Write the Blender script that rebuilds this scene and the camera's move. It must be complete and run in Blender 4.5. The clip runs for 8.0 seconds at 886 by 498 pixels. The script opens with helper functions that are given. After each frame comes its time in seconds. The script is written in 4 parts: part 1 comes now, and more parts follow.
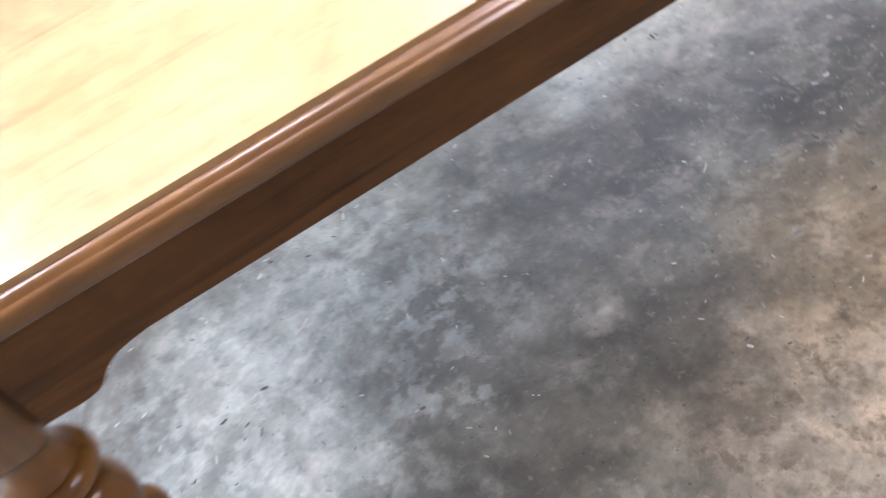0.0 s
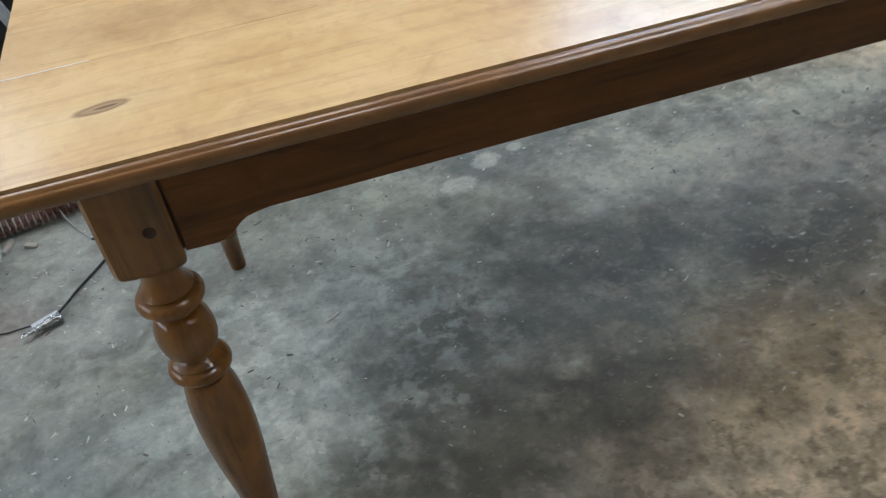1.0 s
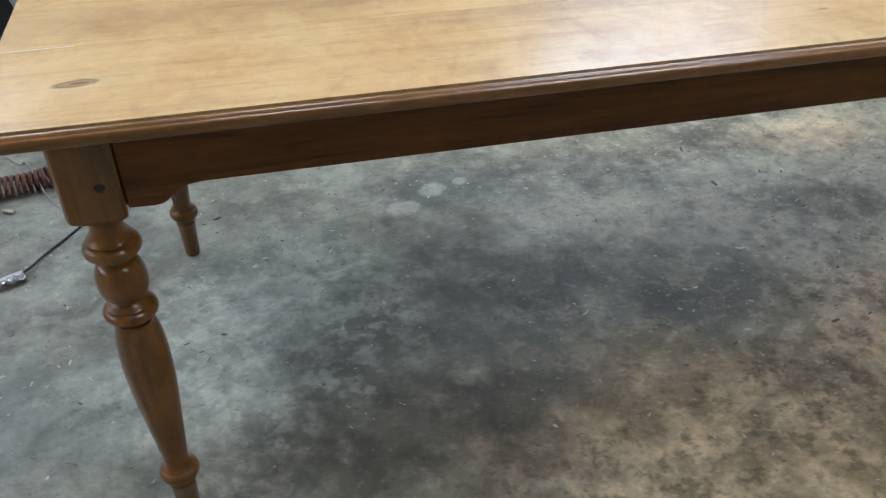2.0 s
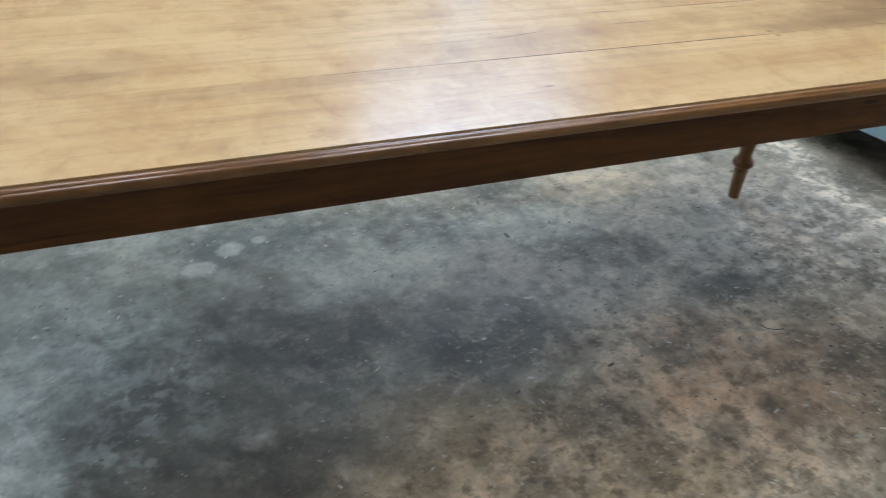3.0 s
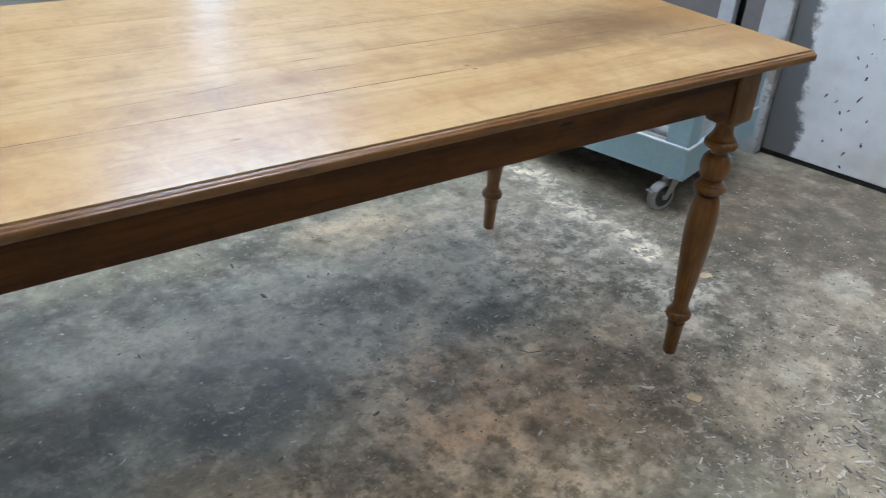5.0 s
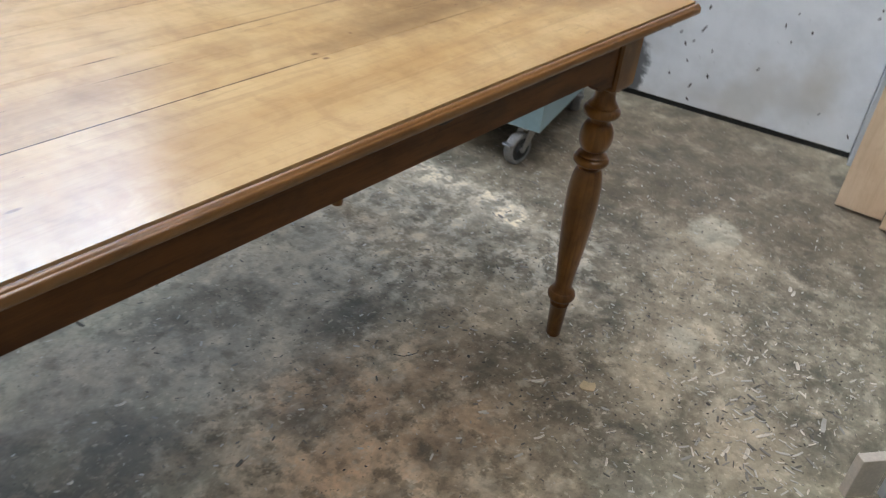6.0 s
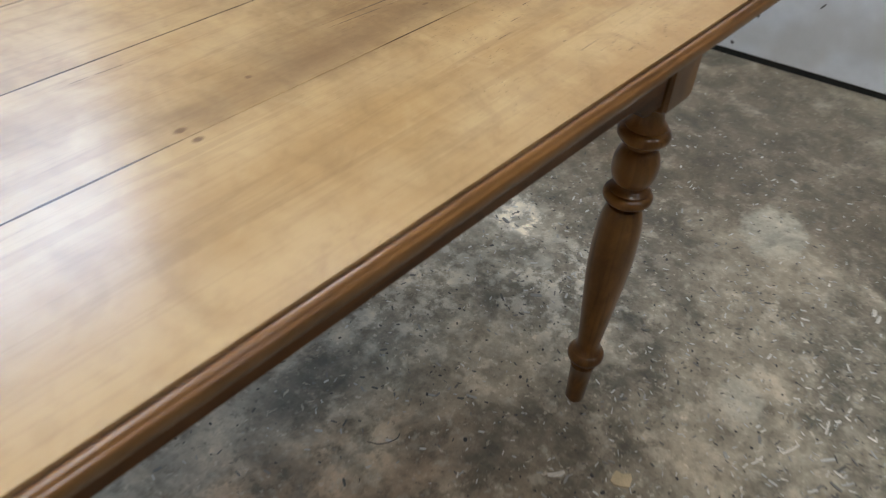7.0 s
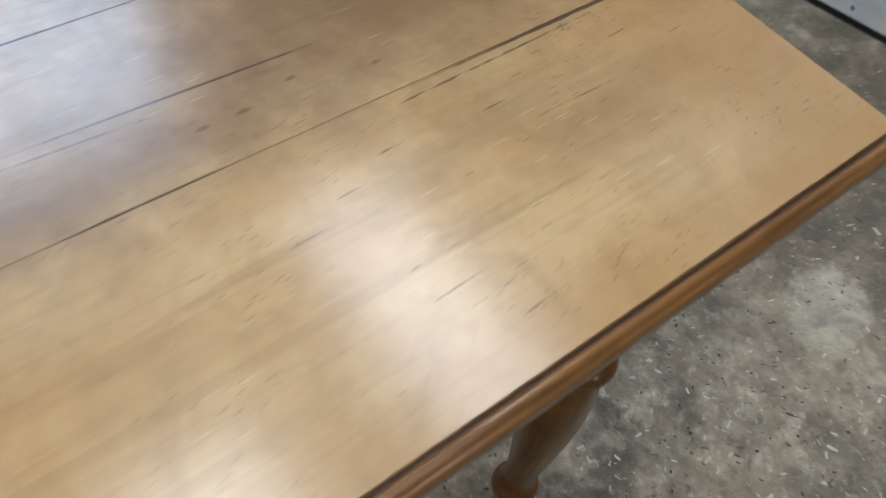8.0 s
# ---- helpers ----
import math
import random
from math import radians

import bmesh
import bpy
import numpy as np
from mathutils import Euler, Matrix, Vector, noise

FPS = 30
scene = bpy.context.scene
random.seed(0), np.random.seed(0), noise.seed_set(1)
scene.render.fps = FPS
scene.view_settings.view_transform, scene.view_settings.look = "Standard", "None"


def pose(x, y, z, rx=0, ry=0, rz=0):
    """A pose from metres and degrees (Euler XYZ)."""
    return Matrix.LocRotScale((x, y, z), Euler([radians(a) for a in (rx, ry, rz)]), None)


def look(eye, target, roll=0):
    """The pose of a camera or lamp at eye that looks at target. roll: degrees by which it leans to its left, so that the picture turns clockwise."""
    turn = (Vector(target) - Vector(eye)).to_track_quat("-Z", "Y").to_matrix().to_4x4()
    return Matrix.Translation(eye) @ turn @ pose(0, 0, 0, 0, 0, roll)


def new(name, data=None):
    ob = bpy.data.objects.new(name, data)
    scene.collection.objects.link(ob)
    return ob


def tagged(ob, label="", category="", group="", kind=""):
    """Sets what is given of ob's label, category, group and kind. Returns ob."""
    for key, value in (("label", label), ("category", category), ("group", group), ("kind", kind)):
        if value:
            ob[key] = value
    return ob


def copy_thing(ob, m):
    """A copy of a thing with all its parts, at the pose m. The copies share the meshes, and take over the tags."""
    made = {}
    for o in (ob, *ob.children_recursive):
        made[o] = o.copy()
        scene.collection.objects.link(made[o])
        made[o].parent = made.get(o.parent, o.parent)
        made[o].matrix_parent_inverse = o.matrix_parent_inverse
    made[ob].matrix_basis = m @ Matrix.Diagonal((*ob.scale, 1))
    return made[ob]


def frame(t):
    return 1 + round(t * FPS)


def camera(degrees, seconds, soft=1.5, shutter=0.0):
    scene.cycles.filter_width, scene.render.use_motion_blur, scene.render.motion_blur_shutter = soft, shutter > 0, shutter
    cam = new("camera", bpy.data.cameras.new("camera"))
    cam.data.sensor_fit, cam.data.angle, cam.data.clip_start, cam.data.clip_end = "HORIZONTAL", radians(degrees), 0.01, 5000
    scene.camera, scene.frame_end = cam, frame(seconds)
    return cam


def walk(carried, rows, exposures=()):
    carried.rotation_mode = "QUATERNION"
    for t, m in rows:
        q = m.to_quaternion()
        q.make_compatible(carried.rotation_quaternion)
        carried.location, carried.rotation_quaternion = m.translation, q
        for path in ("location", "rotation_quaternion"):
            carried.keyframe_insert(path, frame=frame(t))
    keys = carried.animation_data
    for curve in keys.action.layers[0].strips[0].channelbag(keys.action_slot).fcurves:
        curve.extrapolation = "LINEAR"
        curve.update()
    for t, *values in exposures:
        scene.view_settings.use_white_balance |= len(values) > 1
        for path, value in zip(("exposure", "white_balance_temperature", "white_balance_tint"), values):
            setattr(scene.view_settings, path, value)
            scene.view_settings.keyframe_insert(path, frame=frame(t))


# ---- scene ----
cam = camera(54.4, 8.0, 1.15, 0.5)
PATH = [
    (0, (0.237, -0.425, 1.014), (0.484, 0.881, -0.48), -24.4),
    (0.5, (0.152, -0.574, 1.092), (0.398, 0.86, -0.279), -15.8),
    (1, (0.154, -0.716, 1.131), (0.442, 0.777, -0.168), -8.8),
    (1.2, (0.165, -0.762, 1.157), (0.473, 0.744, -0.123), -6.9),
    (2.3, (0.254, -0.945, 1.220), (0.607, 0.483, 0.098), 1.8),
    (2.5, (0.287, -0.945, 1.237), (0.725, 0.588, 0.029), 3.5),
    (2.7, (0.322, -0.949, 1.245), (0.847, 0.454, 0.159), 4.7),
    (3, (0.354, -0.964, 1.253), (1.027, 0.538, 0.117), 4.6),
    (3.5, (0.404, -1.012, 1.244), (1.210, 0.478, 0.182), 4.0),
    (4, (0.442, -1.011, 1.264), (1.339, 0.437, 0.216), 4.9),
    (4.2, (0.452, -1.016, 1.263), (1.314, 0.311, 0.305), 4.8),
    (5.3, (0.543, -0.964, 1.233), (1.561, 0.269, 0.303), 4.8),
    (5.5, (0.574, -0.912, 1.251), (1.695, 0.376, 0.21), 5.5),
    (6, (0.662, -0.708, 1.234), (1.966, 0.296, 0.097), 6.7),
    (6.2, (0.727, -0.650, 1.222), (1.912, 0.260, 0.131), 5.9),
    (6.5, (0.856, -0.54, 1.196), (2.124, 0.427, -0.012), 4.4),
    (7, (1.099, -0.395, 1.174), (2.282, 0.520, -0.153), 5.15),
    (7.2, (1.206, -0.328, 1.158), (2.248, 0.512, -0.120), 6.8),
    (7.5, (1.364, -0.248, 1.154), (2.451, 0.564, -0.315), 14.7),
    (8, (1.606, -0.177, 1.145), (2.480, 0.622, -0.465), 11.8),
]
walk(cam, [(t, look(eye, target, roll)) for t, eye, target, roll in PATH],
     exposures=[(0.0, 1.18, 6180, 28), (0.25, 0.64, 6080, 20), (0.5, 0.20, 5950, 15), (1.2, 0.13, 6400, 13), (2.5, 0.12, 6060, 13), (3.0, 0.01, 5950, 14), (4.2, 0.04, 5920, 14), (5.5, 0.04, 6170, 15), (6.0, -0.10, 6550, 16),
                (6.5, -0.28, 6650, 16), (7.0, -0.38, 6600, 15), (7.5, -0.43, 6390, 14), (8.0, -0.45, 6340, 14)])

# ---------------------------------------------------------------- light
world = bpy.data.worlds.new("sky")
scene.world = world
world.use_nodes = True
wn = world.node_tree.nodes
sky = wn.new("ShaderNodeTexSky")
sky.sky_type = "NISHITA"
sky.sun_disc = False
sky.sun_elevation = radians(35)
sky.sun_rotation = radians(200)
wn["Background"].inputs["Strength"].default_value = 0.08
world.node_tree.links.new(sky.outputs["Color"], wn["Background"].inputs["Color"])


def area_lamp(name, m, sx, sy, power, color):
    d = bpy.data.lights.new(name, "AREA")
    d.shape, d.size, d.size_y, d.energy, d.color = "RECTANGLE", sx, sy, power, color
    ob = new(name, d)
    ob.matrix_world = m
    return ob


# (left, right, sill, head) of the two windows in the north wall, at y = NORTH
NORTH = 2.35
WINDOWS = [(1.36, 2.62, 1.74, 3.42), (-2.1, -0.68, 1.74, 3.42)]
# daylight is brighter in the upper part of a window, where it shows the sky
for (wl, wr, wb, wt), low, high, tint in zip(WINDOWS, (13.5, 9), (33, 13), ((0.46, 0.70, 1.0), (0.74, 0.87, 1.0))):
    for z0, z1, watts in ((wb, 2.45, low), (2.45, wt, high)):
        area_lamp("window_daylight", look(((wl + wr) / 2, NORTH + 0.30, (z0 + z1) / 2), ((wl + wr) / 2, 0, (z0 + z1) / 2)), wr - wl, z1 - z0, watts, tint)

# a narrow glazed strip below the first window
STRIP = (1.77, 2.03, 0.95, 1.70)
area_lamp("strip_daylight", look(((STRIP[0] + STRIP[1]) / 2, NORTH + 0.30, (STRIP[2] + STRIP[3]) / 2), ((STRIP[0] + STRIP[1]) / 2, 0, (STRIP[2] + STRIP[3]) / 2)),
          STRIP[1] - STRIP[0], STRIP[3] - STRIP[2], 3.0, (0.46, 0.70, 1.0))

# added west opening, fill for the floor: y from, y to, sill, head
WEST, WEST_BAY = -2.6, (-1.0, 1.6, 1.25, 2.60)
area_lamp("west_fill", look((WEST - 0.35, sum(WEST_BAY[:2]) / 2, sum(WEST_BAY[2:]) / 2), (0, sum(WEST_BAY[:2]) / 2, sum(WEST_BAY[2:]) / 2)),
          WEST_BAY[1] - WEST_BAY[0], WEST_BAY[3] - WEST_BAY[2], 25, (0.88, 0.95, 1.0))

# ---------------------------------------------------------------- node helpers


class Mat:
    """A small wrapper round one node material."""

    def __init__(self, name, rough=0.5, metal=0.0):
        self.m = bpy.data.materials.new(name)
        self.m.use_nodes = True
        self.t = self.m.node_tree
        self.b = self.t.nodes["Principled BSDF"]
        self.b.inputs["Roughness"].default_value = rough
        self.b.inputs["Metallic"].default_value = metal
        self.co = self.t.nodes.new("ShaderNodeTexCoord").outputs["Object"]
        self.shared = {}

    def put(self, sock, value):
        if isinstance(value, bpy.types.NodeSocket):
            self.t.links.new(value, sock)
        elif isinstance(value, (tuple, list)) and len(value) == 3 and sock.type == "RGBA":
            sock.default_value = (*value, 1)
        else:
            sock.default_value = value

    def set(self, **kw):
        for k, v in kw.items():
            self.put(self.b.inputs[k.replace("_", " ")], v)
        return self

    def math(self, op, a, b=0.0, c=None, clamp=False):
        n = self.t.nodes.new("ShaderNodeMath")
        n.operation, n.use_clamp = op, clamp
        self.put(n.inputs[0], a), self.put(n.inputs[1], b)
        if c is not None:
            self.put(n.inputs[2], c)
        return n.outputs[0]

    def vmath(self, op, a, b=(0, 0, 0)):
        n = self.t.nodes.new("ShaderNodeVectorMath")
        n.operation = op
        self.put(n.inputs[0], a), self.put(n.inputs[1], b)
        return n.outputs["Value"] if op in ("LENGTH", "DOT_PRODUCT") else n.outputs[0]

    def scaled(self, x, y, z, co=None):
        return self.vmath("MULTIPLY", co or self.co, (x, y, z))

    def shifted(self, co=None):
        """Coordinates moved by each object's own random number."""
        r = self.t.nodes.new("ShaderNodeObjectInfo").outputs["Random"]
        n = self.t.nodes.new("ShaderNodeCombineXYZ")
        for i, k in enumerate((17.0, 31.0, 23.0)):
            self.put(n.inputs[i], self.math("MULTIPLY", r, k))
        return self.vmath("ADD", co or self.co, n.outputs[0])

    def noise(self, scale, detail=4, rough=0.55, co=None, distort=0.0):
        n = self.t.nodes.new("ShaderNodeTexNoise")
        self.put(n.inputs["Vector"], co or self.co)
        n.inputs["Scale"].default_value, n.inputs["Detail"].default_value = scale, detail
        n.inputs["Roughness"].default_value, n.inputs["Distortion"].default_value = rough, distort
        return n.outputs["Fac"]

    def voronoi(self, scale, co=None, feature="F1", out="Distance"):
        n = self.t.nodes.new("ShaderNodeTexVoronoi")
        n.feature = feature
        self.put(n.inputs["Vector"], co or self.co)
        n.inputs["Scale"].default_value = scale
        return n.outputs[out]

    def remap(self, v, a, b, lo=0.0, hi=1.0):
        n = self.t.nodes.new("ShaderNodeMapRange")
        n.interpolation_type = "SMOOTHSTEP"
        self.put(n.inputs["Value"], v)
        for key, val in (("From Min", a), ("From Max", b), ("To Min", lo), ("To Max", hi)):
            n.inputs[key].default_value = val
        return n.outputs[0]

    def mix(self, f, a, b, kind="MIX"):
        n = self.t.nodes.new("ShaderNodeMix")
        n.data_type, n.blend_type = "RGBA", kind
        self.put(n.inputs["Factor"], f), self.put(n.inputs[6], a), self.put(n.inputs[7], b)
        return n.outputs[2]

    def bump(self, height, strength=0.2, distance=0.002):
        n = self.t.nodes.new("ShaderNodeBump")
        n.inputs["Strength"].default_value, n.inputs["Distance"].default_value = strength, distance
        self.put(n.inputs["Height"], height)
        self.put(self.b.inputs["Normal"], n.outputs[0])

    def blob(self, cx, cy, rx, ry, turn=0.0, ragged=0.5, soft=0.5, co=None, scale=9.0):
        """A stain of its own shape in the plane of x and y: 1 inside, 0 outside."""
        c, s = math.cos(radians(turn)), math.sin(radians(turn))
        p = self.vmath("SUBTRACT", co or self.co, (cx, cy, 0))
        u = self.vmath("DOT_PRODUCT", p, (c / rx, s / rx, 0))
        v = self.vmath("DOT_PRODUCT", p, (-s / ry, c / ry, 0))
        d = self.math("SQRT", self.math("ADD", self.math("MULTIPLY", u, u), self.math("MULTIPLY", v, v)))
        if scale not in self.shared:
            self.shared[scale] = self.noise(scale, 5, 0.65)
        n = self.math("MULTIPLY_ADD", self.shared[scale], 2 * ragged, -ragged)
        return self.remap(self.math("ADD", d, n), 1 + soft / 2, 1 - soft / 2)

    def tint_spots(self, col, spots, tint, strength, ragged=0.9, soft=1.2, scale=8.0, only=None):
        """Several patches of one tint, stains and painted light or shade: x, y, half sizes, turn."""
        f = None
        for x, y, rx, ry, turn in spots:
            k = self.blob(x, y, rx, ry, turn, ragged, soft, scale=scale)
            f = k if f is None else self.math("MAXIMUM", f, k)
        f = self.math("MULTIPLY", f, strength)
        return self.mix(self.math("MULTIPLY", f, only) if only else f, col, tint)


def plain(name, color, rough=0.5, metal=0.0, vary=0.25, scale=30.0, bump=0.15):
    """One colour with mottling at two scales and a fine relief."""
    m = Mat(name, rough, metal)
    big, fine = m.noise(scale * 0.25, 3), m.noise(scale * 4, 4)
    f = m.math("MULTIPLY_ADD", fine, 0.4, m.math("MULTIPLY", big, 0.6))
    lo, hi = [c * (1 - vary) for c in color], [min(1, c * (1 + vary)) for c in color]
    m.set(Base_Color=m.mix(m.remap(f, 0.3, 0.7), tuple(lo), tuple(hi)))
    m.set(Roughness=m.math("MULTIPLY_ADD", fine, 0.2, rough - 0.1, clamp=True))
    m.bump(fine, bump, 0.001)
    return m


def wood(name, light, mid, dark, axis="x", rough=0.3, coat=0.3, holes=0.5, gloss=0.19, grain=0.25, figure=None, fibres=0.12):
    """Varnished pine: cloudy figure, long fibres, pores and small dents."""
    m = Mat(name, rough)
    s = {"x": (1.0, 9.0, 9.0), "z": (9.0, 9.0, 1.0), "y": (9.0, 1.0, 9.0)}[axis]
    co = m.shifted()
    g1 = m.noise(1.6, 5, 0.6, m.scaled(*[0.55 * v for v in s], co), 1.4)
    f2 = {"x": (2.6, 42, 42), "z": (42, 42, 2.6), "y": (42, 2.6, 42)}[axis]
    g2 = m.noise(2.0, 5, 0.6, m.scaled(*f2, co), 0.6)
    f4 = {"x": (1.2, 26, 26), "z": (26, 26, 1.2), "y": (26, 1.2, 26)}[axis]
    g3 = m.noise(1.5, 3, 0.5, m.scaled(*f4, co), 0.9)
    half = {"x": (1.0, 2.0, 2.0), "z": (2.0, 2.0, 1.0), "y": (2.0, 1.0, 2.0)}[axis]
    half = figure or half
    cloud = m.noise(3.6, 5, 0.6, m.scaled(*half, co), 0.6)
    fleck = m.noise(11.0, 6, 0.66, m.scaled(*half, co), 0.8)
    g1 = m.math("MULTIPLY_ADD", g1, 0.45, m.math("MULTIPLY", m.noise(5.0, 4, 0.6, m.scaled(*half, m.vmath("ADD", co, (4, 9, 2)))), 0.55)) if figure else g1
    c = m.mix(m.remap(g1, 0.32, 0.68), mid, light)
    c = m.mix(m.math("MULTIPLY", m.remap(cloud, 0.46, 0.72), 0.25), c, dark)
    c = m.mix(m.math("MULTIPLY", m.remap(fleck, 0.48, 0.68), 0.50), c, light)
    c = m.mix(m.math("MULTIPLY", m.remap(fleck, 0.48, 0.30), 0.24), c, dark)
    mottle = m.noise(30.0, 5, 0.62, m.scaled(*half, co), 0.4)
    c = m.mix(m.math("MULTIPLY", m.remap(mottle, 0.50, 0.34), 0.12), c, dark)
    c = m.mix(m.math("MULTIPLY", m.remap(mottle, 0.52, 0.68), 0.12), c, light)
    c = m.mix(m.math("MULTIPLY", m.remap(g2, 0.54, 0.74), grain), c, dark)
    c = m.mix(m.math("MULTIPLY", m.remap(g3, 0.56, 0.66), 0.7 * grain), c, dark)
    f5 = {"x": (5.0, 240, 240), "z": (240, 240, 5.0), "y": (240, 5.0, 240)}[axis]
    fibre = m.noise(1.0, 4, 0.65, m.scaled(*f5, co), 0.3)
    c = m.mix(m.math("MULTIPLY", m.remap(fibre, 0.53, 0.68), fibres), c, dark)
    c = m.mix(m.math("MULTIPLY", m.remap(fibre, 0.46, 0.34), fibres), c, light)
    f3 = {"x": (20, 190, 0), "z": (60, 60, 5), "y": (60, 5, 60)}[axis]
    dent = m.remap(m.voronoi(1.6, m.scaled(*f3, co)), 0.13, 0.07)
    dent = m.math("MULTIPLY", dent, m.remap(m.noise(5.1, 3, 0.6, co), 0.55, 0.66))
    m.dent = m.math("MULTIPLY", dent, holes)
    m.colour = m.mix(m.dent, c, tuple(0.22 * v for v in dark))
    m.set(Base_Color=m.colour, Coat_Weight=coat, Coat_Roughness=gloss, Coat_IOR=1.5)
    m.set(Roughness=m.math("ADD", m.math("MULTIPLY", g2, 0.10), m.math("MULTIPLY_ADD", cloud, 0.10, rough - 0.10)))
    h = m.math("MULTIPLY_ADD", m.math("MULTIPLY_ADD", fibre, 1.2, g2), 0.05, m.math("MULTIPLY", m.noise(3.0, 2, 0.5, m.scaled(*half, co)), 0.8))
    m.bump(h, 0.14, 0.0025)
    return m


# ---------------------------------------------------------------- materials
HONEY, AMBER, TEAK = (0.64, 0.437, 0.210), (0.52, 0.316, 0.128), (0.235, 0.124, 0.048)
top_wood = wood("honey_pine_top", HONEY, AMBER, TEAK, "x", 0.32, 0.75, 0.6, 0.165, 0.26, (1.7, 1.5, 1.5))
# a hard varnish whose gloss flattens at low angles
facing = top_wood.t.nodes.new("ShaderNodeLayerWeight")
facing.inputs["Blend"].default_value = 0.5
top_wood.set(Coat_Weight=top_wood.remap(facing.outputs["Facing"], 0.30, 0.67, 1.0, 0.11), Coat_IOR=1.6, Specular_IOR_Level=0.2)
# knots, nail holes and brown stains of the top boards
KNOTS = [(1.423, 0.140, 0.006, 0.0035, 0, 0.85), (1.426, 0.120, 0.0055, 0.0035, 0, 0.85), (0.940, 0.022, 0.008, 0.0025, 0, 0.8), (1.518, 0.169, 0.003, 0.0025, 0, 0.8), (1.815, 0.171, 0.0035, 0.0018, 0, 0.9), (1.776, 0.161, 0.0045, 0.0016, 0, 0.9), (1.749, 0.161, 0.0045, 0.0016, 0, 0.9), (1.870, 0.156, 0.0035, 0.0018, 0, 0.8), (0.33, 0.19, 0.05, 0.012, 3, 0.3), (0.02, 0.30, 0.012, 0.005, 0, 0.4),
         (1.90, 0.215, 0.18, 0.080, 0, 0.78), (1.88, 0.206, 0.30, 0.075, 0, 0.35), (1.62, 0.150, 0.16, 0.022, 2, 0.5), (1.95, 0.30, 0.22, 0.06, 0, 0.35), (1.60, 0.17, 0.16, 0.035, 5, 0.35), (0.10, 0.20, 0.30, 0.05, 2, 0.28),
         (1.98, 0.045, 0.09, 0.02, 10, 0.4), (1.90, 0.075, 0.10, 0.016, 8, 0.35), (0.62, 0.11, 0.2, 0.02, 2, 0.25), (1.75, 0.33, 0.2, 0.07, 0, 0.35), (1.05, 0.20, 0.24, 0.03, 3, 0.3),
         (2.10, 0.03, 0.05, 0.10, 0, 0.15)]
for kx, ky, rx, ry, turn, depth in KNOTS:
    k = top_wood.math("MULTIPLY", top_wood.blob(kx, ky, rx, ry, turn, 0.45 if rx < 0.06 else 0.8, 0.7 if rx < 0.06 else 1.9, scale=22.0), depth)
    top_wood.colour = top_wood.mix(k, top_wood.colour, (0.185, 0.092, 0.036))
# warmer varnish towards the far end and along the front edge
for kx, ky, rx, ry, depth in ((2.11, 0.10, 0.10, 0.6, 0.62), (1.95, -0.075, 0.35, 0.030, 0.5), (1.25, 0.02, 0.35, 0.05, 0.3)):
    k = top_wood.math("MULTIPLY", top_wood.blob(kx, ky, rx, ry, 0, 0.7, 1.6, scale=14.0), depth)
    top_wood.colour = top_wood.mix(k, top_wood.colour, (0.37, 0.185, 0.050))
# the one clear knot: pale halo, dark rim, lighter heart with a split
halo = top_wood.math("MULTIPLY", top_wood.blob(0.010, 0.024, 0.050, 0.019, 4, 0.3, 1.2, scale=30.0), 0.45)
top_wood.colour = top_wood.mix(halo, top_wood.colour, (0.60, 0.45, 0.24))
for kx, rx, ry, depth, tint in ((0.008, 0.026, 0.0092, 0.80, (0.15, 0.072, 0.03)), (0.009, 0.020, 0.0058, 0.65, (0.38, 0.24, 0.11)), (0.012, 0.011, 0.0020, 0.85, (0.10, 0.045, 0.02))):
    k = top_wood.math("MULTIPLY", top_wood.blob(kx, 0.024, rx, ry, 4, 0.35, 0.45, scale=45.0), depth)
    top_wood.colour = top_wood.mix(k, top_wood.colour, tint)
SPLITS = [  # x, y, half length, half width, turn
    (1.68, 0.187, 0.05, 0.0008, -3), (1.42, 0.262, 0.04, 0.0007, -2), (0.93, 0.226, 0.02, 0.0010, -2), (1.09, 0.40, 0.04, 0.0008, 0), (1.80, 0.075, 0.018, 0.0008, 2), (1.83, 0.090, 0.010, 0.0009, 2),
    (1.76, 0.060, 0.012, 0.0008, 2), (1.91, 0.085, 0.012, 0.0009, 0), (1.97, 0.062, 0.025, 0.0007, -2), (1.807, -0.010, 0.016, 0.0009, 2), (1.818, -0.024, 0.014, 0.0009, 2), (1.824, -0.036, 0.014, 0.0010, 3), (1.842, -0.043, 0.016, 0.0010, 3),
    (1.795, 0.012, 0.003, 0.0012, 0), (1.845, 0.018, 0.003, 0.0012, 0), (2.04, 0.095, 0.022, 0.0007, 3), (1.93, 0.1185, 0.10, 0.0014, 1)]
OPEN_JOINTS = [(1.10, 0.1282, 0.30, 0.0012, 0), (1.30, 0.1282, 0.12, 0.0014, 0), (2.03, 0.1266, 0.125, 0.0017, 0), (1.70, 0.1282, 0.05, 0.0008, 0), (0.70, 0.1282, 0.10, 0.0007, 0), (1.60, 0.2840, 0.25, 0.0009, 0),
               (1.40, 0.2840, 0.10, 0.0012, 0), (1.75, 0.1940, 0.09, 0.0009, -2), (1.20, 0.2260, 0.05, 0.0009, 0), (0.98, 0.2120, 0.045, 0.0010, 8), (1.45, 0.4320, 0.20, 0.0009, 0), (0.90, 0.4320, 0.12, 0.0007, 0),
               (0.85, 0.2050, 0.05, 0.0006, 2), (1.18, 0.2820, 0.025, 0.0012, 0)]
splits = open_lines = None
